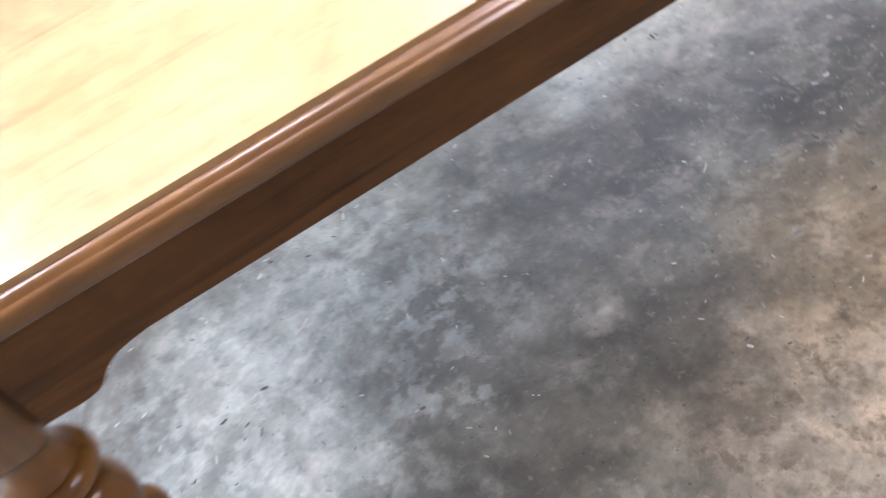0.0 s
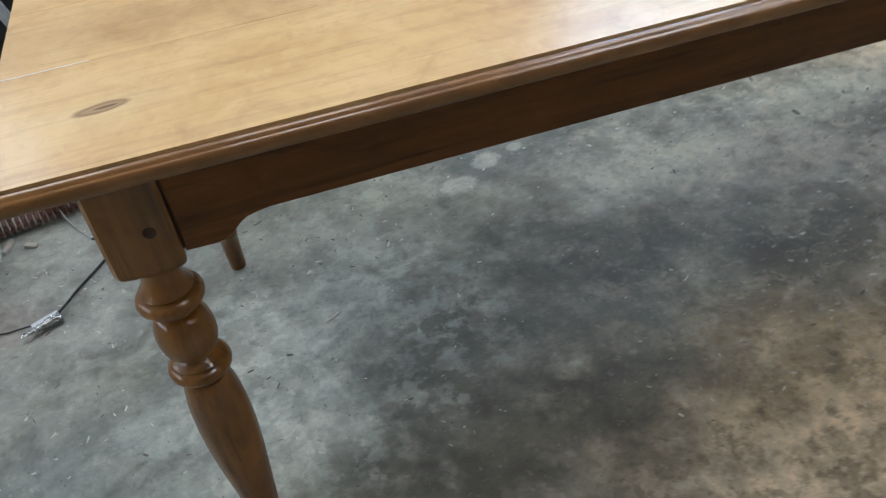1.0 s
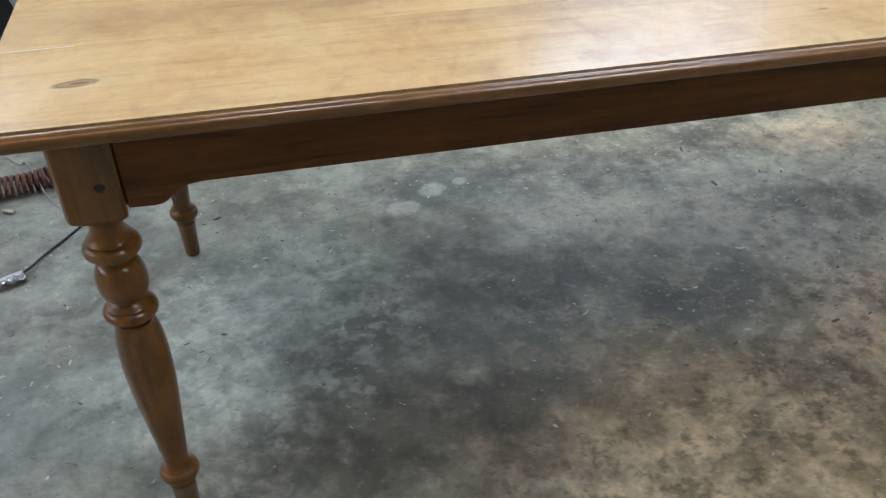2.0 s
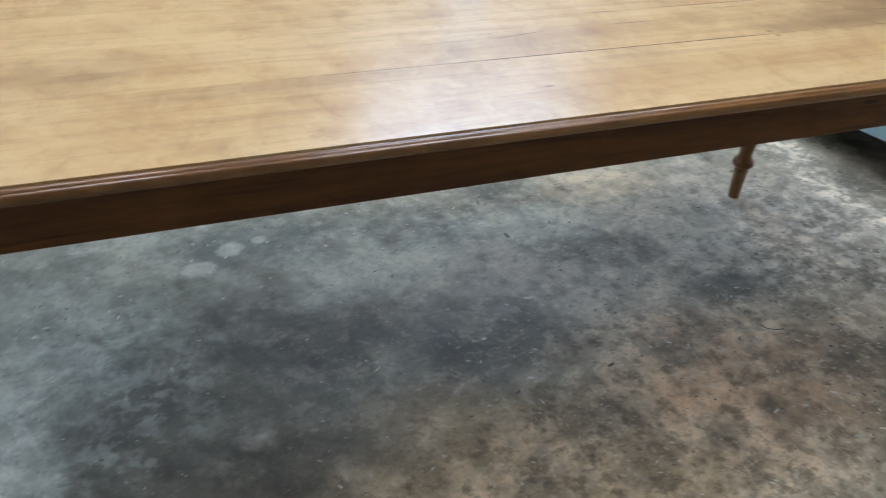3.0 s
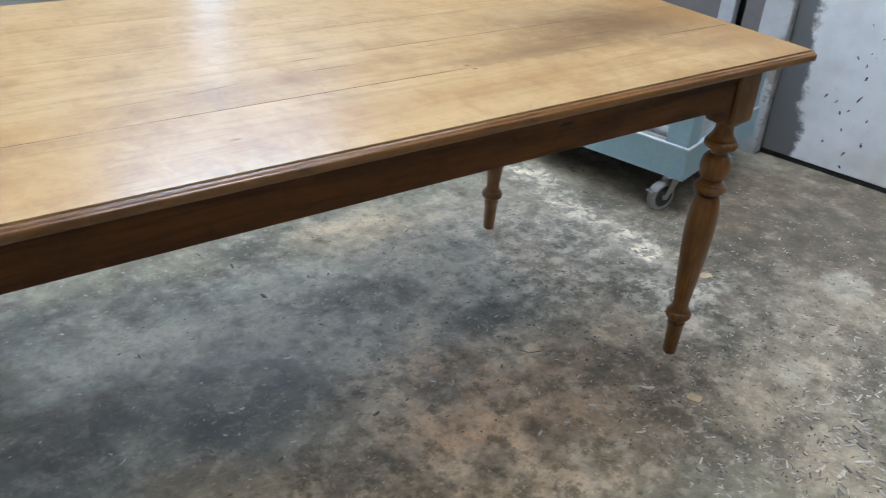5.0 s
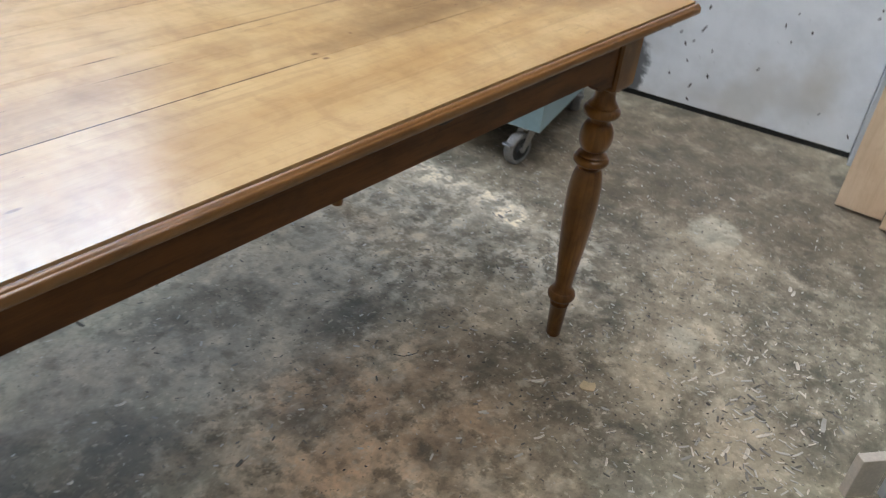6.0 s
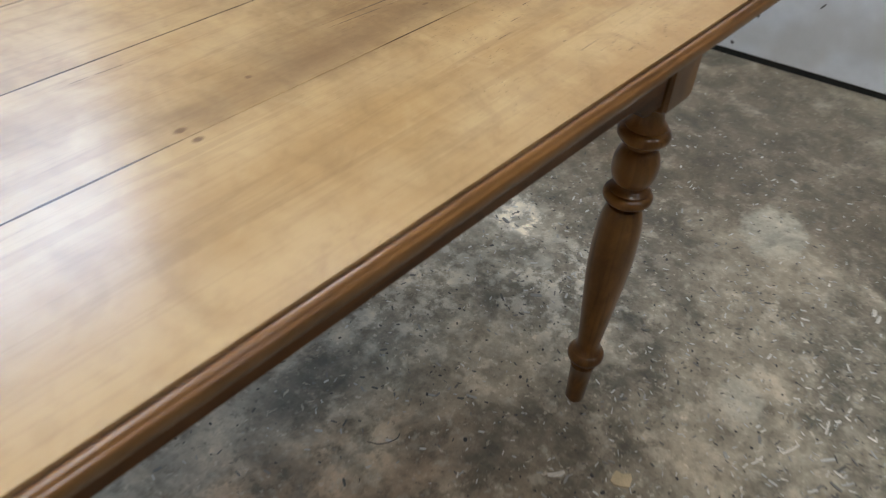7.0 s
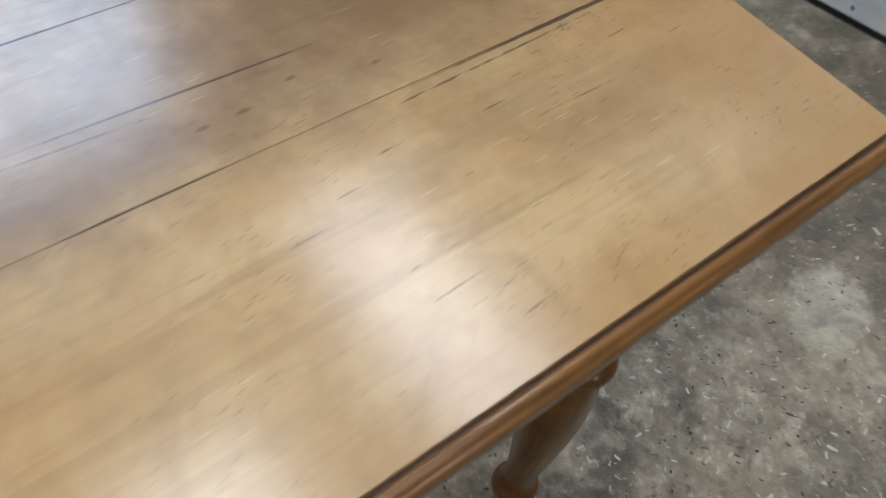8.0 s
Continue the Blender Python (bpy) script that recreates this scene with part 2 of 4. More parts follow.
for kx, ky, rx, ry, turn in SPLITS:
    k = top_wood.blob(kx, ky, rx, 0.65 * ry, turn, 0.8, 0.9, scale=85.0)
    splits = k if splits is None else top_wood.math("MAXIMUM", splits, k)
for kx, ky, rx, ry, turn in OPEN_JOINTS:
    k = top_wood.blob(kx, ky, rx, ry, turn, 0.6, 0.8, scale=45.0)
    open_lines = k if open_lines is None else top_wood.math("MAXIMUM", open_lines, k)
# short dents and scratches along the grain towards the far end of the front boards
worn_end = top_wood.remap(top_wood.vmath("DOT_PRODUCT", top_wood.co, (1, -0.6, 0)), 1.35, 1.75)
for scale, shift, tint, depth in (((26, 320, 0), (0, 0, 0), (0.13, 0.066, 0.027), 0.6), ((16, 240, 0), (3.1, 1.7, 0), (0.72, 0.54, 0.30), 0.4), ((60, 420, 0), (7.7, 5.2, 0), (0.10, 0.05, 0.02), 0.8)):
    dash = top_wood.remap(top_wood.voronoi(1.0, top_wood.scaled(*scale, top_wood.vmath("ADD", top_wood.co, shift))), 0.17, 0.08)
    gate = top_wood.remap(top_wood.noise(9, 3, 0.6, top_wood.vmath("ADD", top_wood.co, shift)), 0.50, 0.60, 0.0, depth)
    top_wood.colour = top_wood.mix(top_wood.math("MULTIPLY", top_wood.math("MULTIPLY", dash, gate), worn_end), top_wood.colour, tint)
broken = top_wood.remap(top_wood.noise(55, 4, 0.6, top_wood.scaled(1, 5, 1)), 0.44, 0.54, 0.0, 0.75)
top_wood.colour = top_wood.mix(top_wood.math("MULTIPLY", splits, broken), top_wood.colour, (0.060, 0.030, 0.015))
top_wood.set(Base_Color=top_wood.mix(top_wood.math("MULTIPLY", open_lines, 0.9), top_wood.colour, (0.060, 0.029, 0.012)))
# the varnish follows the raised grain, which breaks up its highlights into streaks
ridges = top_wood.t.nodes.new("ShaderNodeBump")
ridges.inputs["Strength"].default_value, ridges.inputs["Distance"].default_value = 0.16, 0.0008
top_wood.put(ridges.inputs["Height"], top_wood.noise(1.0, 4, 0.6, top_wood.scaled(7, 130, 0), 0.5))
top_wood.set(Coat_Normal=ridges.outputs["Normal"])
edge_wood = wood("brown_pine_edge", (0.30, 0.138, 0.040), (0.180, 0.076, 0.0210), (0.042, 0.0155, 0.0043), "x", 0.36, 0.8, 0.4, 0.15, 0.45)
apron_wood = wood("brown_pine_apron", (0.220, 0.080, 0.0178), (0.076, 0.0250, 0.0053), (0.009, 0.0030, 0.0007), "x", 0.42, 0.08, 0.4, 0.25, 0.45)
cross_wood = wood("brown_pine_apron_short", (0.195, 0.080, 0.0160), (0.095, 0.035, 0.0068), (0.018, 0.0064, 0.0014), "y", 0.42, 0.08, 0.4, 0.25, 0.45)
leg_wood = wood("brown_pine_leg", (0.310, 0.128, 0.0255), (0.155, 0.057, 0.0105), (0.022, 0.0074, 0.0014), "z", 0.36, 0.75, 0.05, 0.12, 0.34, fibres=0.05)
for w in (apron_wood, cross_wood, leg_wood, edge_wood):
    w.set(Specular_IOR_Level=0.25)
pale_wood = wood("raw_pine", (0.68, 0.50, 0.33), (0.60, 0.42, 0.26), (0.44, 0.28, 0.15), "z", 0.6, 0.0, 0.2)
weathered_pine = plain("weathered_pine", (0.55, 0.49, 0.41), 0.7, vary=0.15, scale=40)
shaving_wood = plain("wood_shaving", (0.72, 0.65, 0.54), 0.7, vary=0.3)
dirt_dark = plain("dark_crumb", (0.065, 0.058, 0.050), 0.8)
# dark brown that deepens the shade in narrow recesses
groove_brown = plain("recess_shade_brown", (0.085, 0.036, 0.013), 0.6)
knot_brown = plain("dark_knot", (0.060, 0.026, 0.008), 0.5)
chip_grey = plain("bare_chip", (0.085, 0.075, 0.068), 0.8)
grit_mat = Mat("floor_grit", 0.75)
isl = grit_mat.t.nodes.new("ShaderNodeNewGeometry").outputs["Random Per Island"]
grit_mat.set(Base_Color=grit_mat.mix(grit_mat.remap(isl, 0.15, 0.95), (0.13, 0.115, 0.095), (0.66, 0.62, 0.54)))
blue_paint = plain("pale_blue_enamel", (0.31, 0.46, 0.50), 0.42, vary=0.10, scale=14)
teal_plastic = plain("teal_plastic", (0.06, 0.15, 0.17), 0.45, vary=0.1)
pale_edge = plain("worn_white_rim", (0.62, 0.66, 0.66), 0.5, vary=0.15)
steel = plain("zinc_steel", (0.52, 0.52, 0.50), 0.38, 0.9, 0.15)
rubber_grey = plain("grey_rubber", (0.34, 0.335, 0.32), 0.6)
hub_grey = plain("dark_wheel_hub", (0.055, 0.055, 0.053), 0.5)
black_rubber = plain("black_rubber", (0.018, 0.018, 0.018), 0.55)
paper_mat = plain("pale_paper", (0.62, 0.58, 0.53), 0.8, vary=0.15)
# south and east walls, dark only to cut the bounced light
wall_grey = plain("bounce_cutting_wall_grey", (0.115, 0.115, 0.115), 0.7, vary=0.15, scale=8)
grey_paint = plain("grey_panel_paint", (0.185, 0.172, 0.163), 0.6, vary=0.15, scale=8)
post_paint = plain("worn_pale_grey_paint", (0.52, 0.54, 0.55), 0.55, vary=0.15, scale=10)
room_paint = plain("dull_white_plaster", (0.36, 0.36, 0.35), 0.85, vary=0.08, scale=6)
ceiling_paint = plain("ceiling_plaster", (0.38, 0.38, 0.36), 0.9, vary=0.06, scale=5)
hose_red = plain("red_hose", (0.17, 0.062, 0.042), 0.55)
veneer_mat = plain("pale_veneer", (0.58, 0.44, 0.25), 0.65, vary=0.2, scale=80)
scrap_wood = plain("grey_wood_scrap", (0.46, 0.41, 0.34), 0.75, vary=0.2, scale=60)
tape_white = plain("white_tape", (0.66, 0.68, 0.70), 0.4, vary=0.1)
black_enamel = plain("black_enamel", (0.012, 0.012, 0.013), 0.6)
leg_paint = plain("pale_grey_enamel", (0.30, 0.31, 0.32), 0.45)
white_cloth = plain("white_plastic", (0.70, 0.72, 0.74), 0.5, vary=0.05)
frame_white = plain("white_window_paint", (0.72, 0.72, 0.70), 0.5, vary=0.06)
foil = Mat("crumpled_foil", 0.25, 1.0)
foil.set(Base_Color=(0.58, 0.58, 0.57))
foil.bump(foil.voronoi(160), 0.9, 0.004)
glass = Mat("window_glass", 0.0).set(Base_Color=(1, 1, 1), Transmission_Weight=1.0, IOR=1.45)
tube = Mat("fluorescent_diffuser", 0.5).set(Base_Color=(0.9, 0.9, 0.9), Emission_Color=(0.90, 0.955, 1.0), Emission_Strength=10.0)

# the post beside the panel: pale paint rubbed through to rusty brown along one edge
worn_post = Mat("rusty_pale_grey_paint", 0.55)
wp = worn_post
rub = wp.math("ADD", wp.math("MULTIPLY", wp.remap(wp.vmath("DOT_PRODUCT", wp.co, (1, 0, 0)), -0.085, -0.004), 0.26), wp.noise(16, 6, 0.7))
wcol = wp.mix(wp.remap(wp.noise(6, 5, 0.6), 0.35, 0.7), (0.60, 0.61, 0.61), (0.47, 0.48, 0.48))
wcol = wp.mix(wp.remap(rub, 0.73, 0.82), wcol, (0.36, 0.32, 0.28))
wp.set(Base_Color=wcol)
wp.bump(wp.noise(30, 5, 0.7), 0.2, 0.002)

# the white wall panel: paint over grey primer that shows at one side, rusty bloom
panel_paint = Mat("chipped_white_wall_paint", 0.5)
pm = panel_paint
edge = pm.vmath("DOT_PRODUCT", pm.co, (1, 0, 0.10))
ragged = pm.math("MULTIPLY_ADD", pm.noise(12, 6, 0.7), 0.16, edge)
white = pm.mix(pm.remap(pm.noise(5, 5, 0.65), 0.35, 0.72), (0.87, 0.885, 0.89), (0.74, 0.755, 0.755))
rust = pm.math("MULTIPLY", pm.remap(pm.noise(3.4, 3, 0.5), 0.50, 0.68), 0.35)
white = pm.mix(rust, white, (0.48, 0.42, 0.32))
upright = pm.t.nodes.new("ShaderNodeCombineXYZ")
parts = pm.t.nodes.new("ShaderNodeSeparateXYZ")
pm.put(parts.inputs[0], pm.co)
pm.put(upright.inputs[0], parts.outputs[0]), pm.put(upright.inputs[1], parts.outputs[2])
white = pm.mix(pm.math("MULTIPLY", pm.blob(0.69, 0.21, 0.05, 0.09, 0, 0.6, 1.6, upright.outputs[0], 14.0), 0.28), white, (0.50, 0.42, 0.29))
scuff = pm.remap(pm.noise(28, 5, 0.7), 0.62, 0.72)
white = pm.mix(pm.math("MULTIPLY", scuff, 0.35), white, (0.30, 0.30, 0.29))
pm.set(Base_Color=pm.mix(pm.remap(ragged, 0.195, 0.225), (0.17, 0.175, 0.18), white))
pm.bump(pm.noise(30, 5, 0.7), 0.25, 0.003)

# worn workshop concrete
floor_mat = Mat("stained_concrete", 0.62)
fm = floor_mat
moved = fm.vmath("ADD", fm.co, (5.1, 2.3, 0))
n1, n2, n3 = fm.noise(4.0, 6, 0.60), fm.noise(11, 6, 0.62), fm.noise(60, 6, 0.7)
islands, blotch = fm.noise(22, 6, 0.62), fm.noise(13, 7, 0.66, moved)
clouds, wisps = fm.noise(6.5, 5, 0.58, moved, 0.6), fm.noise(7.5, 6, 0.62, fm.vmath("ADD", fm.co, (1.7, 8.3, 0)), 0.3)
col = fm.mix(fm.remap(n1, 0.34, 0.66), (0.150, 0.155, 0.134), (0.300, 0.306, 0.264))
col = fm.mix(fm.math("MULTIPLY", fm.remap(n2, 0.46, 0.70), 0.40), col, (0.32, 0.322, 0.305))
col = fm.tint_spots(col, [(-0.35, 0.78, 0.34, 0.32, 0)], (0.235, 0.245, 0.235), 0.75)
col = fm.tint_spots(col, [(-0.52, 0.72, 0.12, 0.10, 0)], (0.25, 0.215, 0.205), 0.6)
# pale concrete under the table, lightened further to offset the table's shade
col = fm.tint_spots(col, [(1.15, 0.58, 0.46, 0.18, -10), (1.55, 0.45, 0.34, 0.24, -15)], (0.40, 0.39, 0.37), 0.85)
col = fm.tint_spots(col, [(1.72, 0.55, 0.34, 0.24, 10), (2.02, 0.66, 0.30, 0.24, 0)], (0.48, 0.455, 0.415), 0.75)
col = fm.tint_spots(col, [(0.45, 0.05, 0.50, 0.22, 0), (0.36, 0.36, 0.16, 0.14, 0), (0.25, -0.20, 0.50, 0.20, 0), (0.66, 0.40, 0.32, 0.20, 20), (1.00, 0.30, 0.26, 0.16, 20)], (0.092, 0.084, 0.068), 0.80, 1.3, 2.0)
col = fm.tint_spots(col, [(0.95, 0.80, 0.45, 0.10, -8), (-0.28, 0.26, 0.24, 0.16, 0), (1.72, 0.34, 0.09, 0.06, 0)], (0.14, 0.162, 0.168), 0.7)
col = fm.tint_spots(col, [(2.95, 0.10, 0.45, 0.55, 20)], (0.255, 0.228, 0.192), 0.9)
col = fm.tint_spots(col, [(0.13, 0.45, 0.13, 0.12, 0), (0.09, 0.26, 0.10, 0.09, 30), (0.93, 0.67, 0.18, 0.11, -10), (1.37, 0.72, 0.16, 0.10, -10), (0.78, 0.63, 0.10, 0.07, 20)], (0.43, 0.455, 0.42), 0.75, scale=14.0)
col = fm.tint_spots(col, [(1.66, 0.89, 0.20, 0.085, 5)], (0.52, 0.465, 0.365), 0.9)
col = fm.tint_spots(col, [(0.12, 0.52, 0.24, 0.20, 30), (-0.05, 0.30, 0.20, 0.16, 0)], (0.37, 0.395, 0.36), 0.6)
# pale flaked coating near the table's end
flaked = fm.math("MULTIPLY", fm.blob(0.12, 0.40, 0.30, 0.24, 30, 0.8, 1.0), fm.remap(islands, 0.46, 0.57))
col = fm.mix(fm.math("MULTIPLY", flaked, 0.75), col, (0.47, 0.50, 0.465))
# brown, oily and rusty field along the table's front
brown = fm.math("MAXIMUM", fm.blob(1.20, -0.09, 0.70, 0.26, 5, 0.8, 0.8, scale=9), fm.blob(1.55, 0.06, 0.36, 0.26, -12, 0.8, 0.7, scale=9))
earth = fm.mix(fm.remap(blotch, 0.36, 0.64), (0.270, 0.236, 0.188), (0.600, 0.525, 0.430))
earth = fm.mix(fm.remap(fm.noise(36, 5, 0.6), 0.50, 0.36, 0.0, 0.6), earth, (0.075, 0.062, 0.042))
earth = fm.mix(fm.math("MULTIPLY", fm.remap(islands, 0.48, 0.68), 0.5), earth, (0.38, 0.335, 0.27))
col = fm.mix(fm.math("MULTIPLY", brown, 0.95), col, earth)
col = fm.tint_spots(col, [(0.90, 0.05, 0.20, 0.10, 10), (0.86, 0.18, 0.12, 0.07, 0), (1.15, -0.16, 0.22, 0.10, 0)], (0.31, 0.255, 0.165), 0.45, scale=22.0)
rusty = fm.math("MULTIPLY", fm.blob(1.60, 0.06, 0.32, 0.25, -25, 0.7, 0.9), fm.remap(fm.noise(9, 6, 0.62), 0.44, 0.56))
col = fm.mix(fm.math("MULTIPLY", rusty, 0.70), col, (0.51, 0.40, 0.305))
col = fm.tint_spots(col, [(1.76, 0.11, 0.09, 0.06, 0), (1.55, 0.12, 0.09, 0.07, 30), (1.42, 0.04, 0.09, 0.07, 0), (1.63, -0.04, 0.11, 0.07, -20), (1.48, 0.22, 0.07, 0.06, 0)], (0.53, 0.40, 0.295), 0.75, scale=22.0)
olive = fm.math("MULTIPLY", brown, fm.remap(fm.noise(17, 6, 0.64, moved), 0.47, 0.40))
col = fm.mix(fm.math("MULTIPLY", olive, 0.55), col, (0.078, 0.070, 0.048))
# dusty, trodden field beyond the table's end
dusty = fm.blob(2.42, 0.05, 0.74, 0.66, -30, 0.6, 0.9, scale=6)
dust = fm.mix(fm.remap(fm.math("MULTIPLY_ADD", blotch, 0.6, fm.math("MULTIPLY", n1, 0.4)), 0.40, 0.60), (0.078, 0.071, 0.060), (0.250, 0.230, 0.200))
dust = fm.mix(fm.math("MULTIPLY", fm.remap(islands, 0.50, 0.68), 0.5), dust, (0.47, 0.44, 0.39))
speckle = fm.noise(80, 5, 0.62)
dust = fm.mix(fm.math("MULTIPLY", fm.remap(speckle, 0.57, 0.66), 0.30), dust, (0.60, 0.56, 0.50))
dust = fm.mix(fm.math("MULTIPLY", fm.remap(speckle, 0.41, 0.33), 0.35), dust, (0.085, 0.078, 0.068))
col = fm.mix(fm.math("MULTIPLY", dusty, 0.75), col, dust)
# shade between the cart and the panel, painted dark into the floor
col = fm.tint_spots(col, [(2.86, 0.22, 0.46, 0.44, 10), (2.62, 0.02, 0.30, 0.24, 0)], (0.125, 0.113, 0.096), 0.62, scale=9.0)
col = fm.tint_spots(col, [(2.59, -0.09, 0.17, 0.14, 0), (2.30, -0.17, 0.16, 0.12, 20), (2.04, -0.24, 0.10, 0.08, 0), (2.02, -0.46, 0.14, 0.10, 0), (1.96, 0.16, 0.12, 0.09, 0)], (0.50, 0.455, 0.385), 0.42, scale=14.0)
col = fm.tint_spots(col, [(3.20, 0.16, 0.26, 0.30, 0), (2.98, -0.28, 0.22, 0.20, 0), (2.72, 0.24, 0.20, 0.14, 0), (1.86, -0.01, 0.09, 0.09, 0), (1.80, -0.18, 0.13, 0.09, 0)], (0.130, 0.118, 0.098), 0.65, scale=14.0)
col = fm.tint_spots(col, [(0.25, 0.33, 0.10, 0.08, 0), (1.54, 0.57, 0.15, 0.09, 10), (1.41, 0.61, 0.10, 0.07, 0), (1.70, 0.33, 0.10, 0.06, 0), (1.19, 0.06, 0.08, 0.06, 0), (1.46, 0.16, 0.06, 0.05, 0)], (0.100, 0.098, 0.088), 0.65, scale=14.0)
col = fm.tint_spots(col, [(2.35, 0.40, 0.06, 0.11, -15), (2.335, 0.64, 0.05, 0.17, 5), (2.39, 0.92, 0.06, 0.14, 0)], (0.74, 0.73, 0.69), 0.9, 1.3, scale=22.0, only=fm.remap(fm.noise(24, 6, 0.66, moved), 0.44, 0.56, 0.15, 1.0))
col = fm.tint_spots(col, [(2.06, 0.52, 0.26, 0.24, 0), (2.22, 0.16, 0.16, 0.14, 0)], (0.56, 0.565, 0.55), 0.75, only=fm.remap(islands, 0.46, 0.56, 0.1, 1.0))
# pale scuffs and dark damp patches a few centimetres wide
scuffs = fm.noise(19, 6, 0.60, moved)
worn = fm.remap(fm.vmath("DOT_PRODUCT", fm.co, (1, 0, 0)), 0.5, 1.5, 0.25, 1.0)
worn = fm.math("MULTIPLY", worn, fm.remap(fm.vmath("DOT_PRODUCT", fm.co, (1, 0.35, 0)), 2.35, 2.85, 1.0, 0.35))
col = fm.mix(fm.math("MULTIPLY", fm.remap(scuffs, 0.54, 0.64, 0.0, 0.42), worn), col, (0.52, 0.49, 0.44))
col = fm.mix(fm.math("MULTIPLY", fm.remap(scuffs, 0.45, 0.35, 0.0, 0.45), worn), col, (0.095, 0.085, 0.070))
# broad dark and pale clouds over everything
col = fm.mix(fm.math("MULTIPLY", fm.remap(clouds, 0.46, 0.32), 0.48), col, (0.075, 0.075, 0.066))
col = fm.mix(fm.math("MULTIPLY", fm.remap(wisps, 0.55, 0.70), 0.45), col, (0.45, 0.43, 0.39))
for sx, sy, r in ((0.584, 0.840, 0.034), (0.500, 0.775, 0.040), (0.66, 0.86, 0.02), (0.36, 0.60, 0.03), (2.70, -0.06, 0.085), (2.22, -0.22, 0.05)):
    col = fm.mix(fm.math("MULTIPLY", fm.blob(sx, sy, r, r * 0.8, 20, 0.5, 0.45, scale=30), 0.55), col, (0.45, 0.46, 0.43))
for sx, sy, r in ((-0.335, 0.800, 0.020), (-0.395, 0.765, 0.018), (-0.12, 0.62, 0.03)):
    col = fm.mix(fm.math("MULTIPLY", fm.blob(sx, sy, r, r * 0.7, 20, 0.5, 0.8, scale=30), 0.5), col, (0.12, 0.12, 0.115))
# small flaking specks, pale and dark
specks = fm.noise(46, 4, 0.58, moved)
col = fm.mix(fm.math("MULTIPLY", fm.remap(specks, 0.56, 0.68, 0.0, 0.36), worn), col, (0.44, 0.45, 0.42))
col = fm.mix(fm.remap(specks, 0.44, 0.35, 0.0, 0.24), col, (0.075, 0.073, 0.064))
# crisp flaking a centimetre wide, stronger where the floor is worn
flakes = fm.noise(62, 4, 0.60, fm.vmath("ADD", fm.co, (9.2, 4.4, 0)), 0.4)
col = fm.mix(fm.math("MULTIPLY", fm.remap(flakes, 0.625, 0.665, 0.0, 0.55), worn), col, (0.56, 0.54, 0.50))
col = fm.mix(fm.math("MULTIPLY", fm.remap(flakes, 0.365, 0.315, 0.0, 0.45), worn), col, (0.070, 0.064, 0.054))
relief = fm.noise(10, 9, 0.64, fm.vmath("ADD", fm.co, (2.6, 7.1, 0)), 0.4)
col = fm.mix(1.0, col, fm.mix(fm.remap(relief, 0.36, 0.64), (0.78, 0.78, 0.78), (1.24, 1.24, 1.24)), "MULTIPLY")
# brown dust beyond the table's middle, tinted warmer to offset blue window light
tan = fm.remap(fm.vmath("DOT_PRODUCT", fm.co, (1, -0.25, 0)), 0.05, 0.95)
col = fm.mix(tan, col, (1.12, 1.01, 0.885), "MULTIPLY")
col = fm.mix(1.0, col, (1.22, 1.19, 1.09), "MULTIPLY")
# drips, crumbs trodden in, fine grain
drip = fm.math("MULTIPLY", fm.remap(fm.voronoi(46), 0.18, 0.10), fm.remap(fm.noise(5, 3), 0.50, 0.60))
col = fm.mix(fm.math("MULTIPLY", drip, 0.2), col, (0.52, 0.53, 0.51))
col = fm.mix(fm.math("MULTIPLY", fm.remap(fm.voronoi(34, fm.vmath("ADD", fm.co, (3.3, 1.7, 0))), 0.09, 0.05), 0.45), col, (0.04, 0.04, 0.036))
fm.set(Base_Color=fm.mix(fm.math("MULTIPLY", fm.remap(n3, 0.35, 0.65), 0.30), col, fm.mix(0.5, col, (0.05, 0.05, 0.05))))
fm.set(Roughness=fm.math("MULTIPLY_ADD", n2, 0.42, fm.math("MULTIPLY_ADD", dusty, 0.15, 0.37)), Specular_IOR_Level=0.4)
fm.bump(fm.math("ADD", fm.math("MULTIPLY", n3, 0.5), fm.math("MULTIPLY", islands, 0.6)), 0.40, 0.004)

# ---------------------------------------------------------------- mesh helpers


def link(name, bm, mat, parent=None, label="", smooth=False):
    me = bpy.data.meshes.new(name)
    bmesh.ops.recalc_face_normals(bm, faces=bm.faces)
    bm.to_mesh(me)
    bm.free()
    me.materials.append(mat.m)
    if smooth:
        me.shade_smooth()
        me.set_sharp_from_angle(angle=radians(38))
    ob = new(name, me)
    if parent:
        ob.parent = parent
    if label:
        tagged(ob, label)
    return ob


def part(name, bm, mat, parent, label="", smooth=False):
    return link(name, bm, mat, parent, label, smooth)


def thing(name, label, category, at=(0, 0, 0), turn=0.0, group=""):
    ob = new(name)
    ob.matrix_world = pose(*at, 0, 0, turn)
    ob.empty_display_size = 0.1
    return tagged(ob, label, category, group)


def box(x0, x1, y0, y1, z0, z1, bevel=0.0, bm=None, seg=2):
    bm = bm or bmesh.new()
    m = Matrix.LocRotScale(((x0 + x1) / 2, (y0 + y1) / 2, (z0 + z1) / 2), None, (x1 - x0, y1 - y0, z1 - z0))
    r = bmesh.ops.create_cube(bm, size=1, matrix=m)
    if bevel:
        edges = list({e for v in r["verts"] for e in v.link_edges})
        bmesh.ops.bevel(bm, geom=edges, offset=bevel, segments=seg, affect="EDGES", profile=0.5)
    return bm


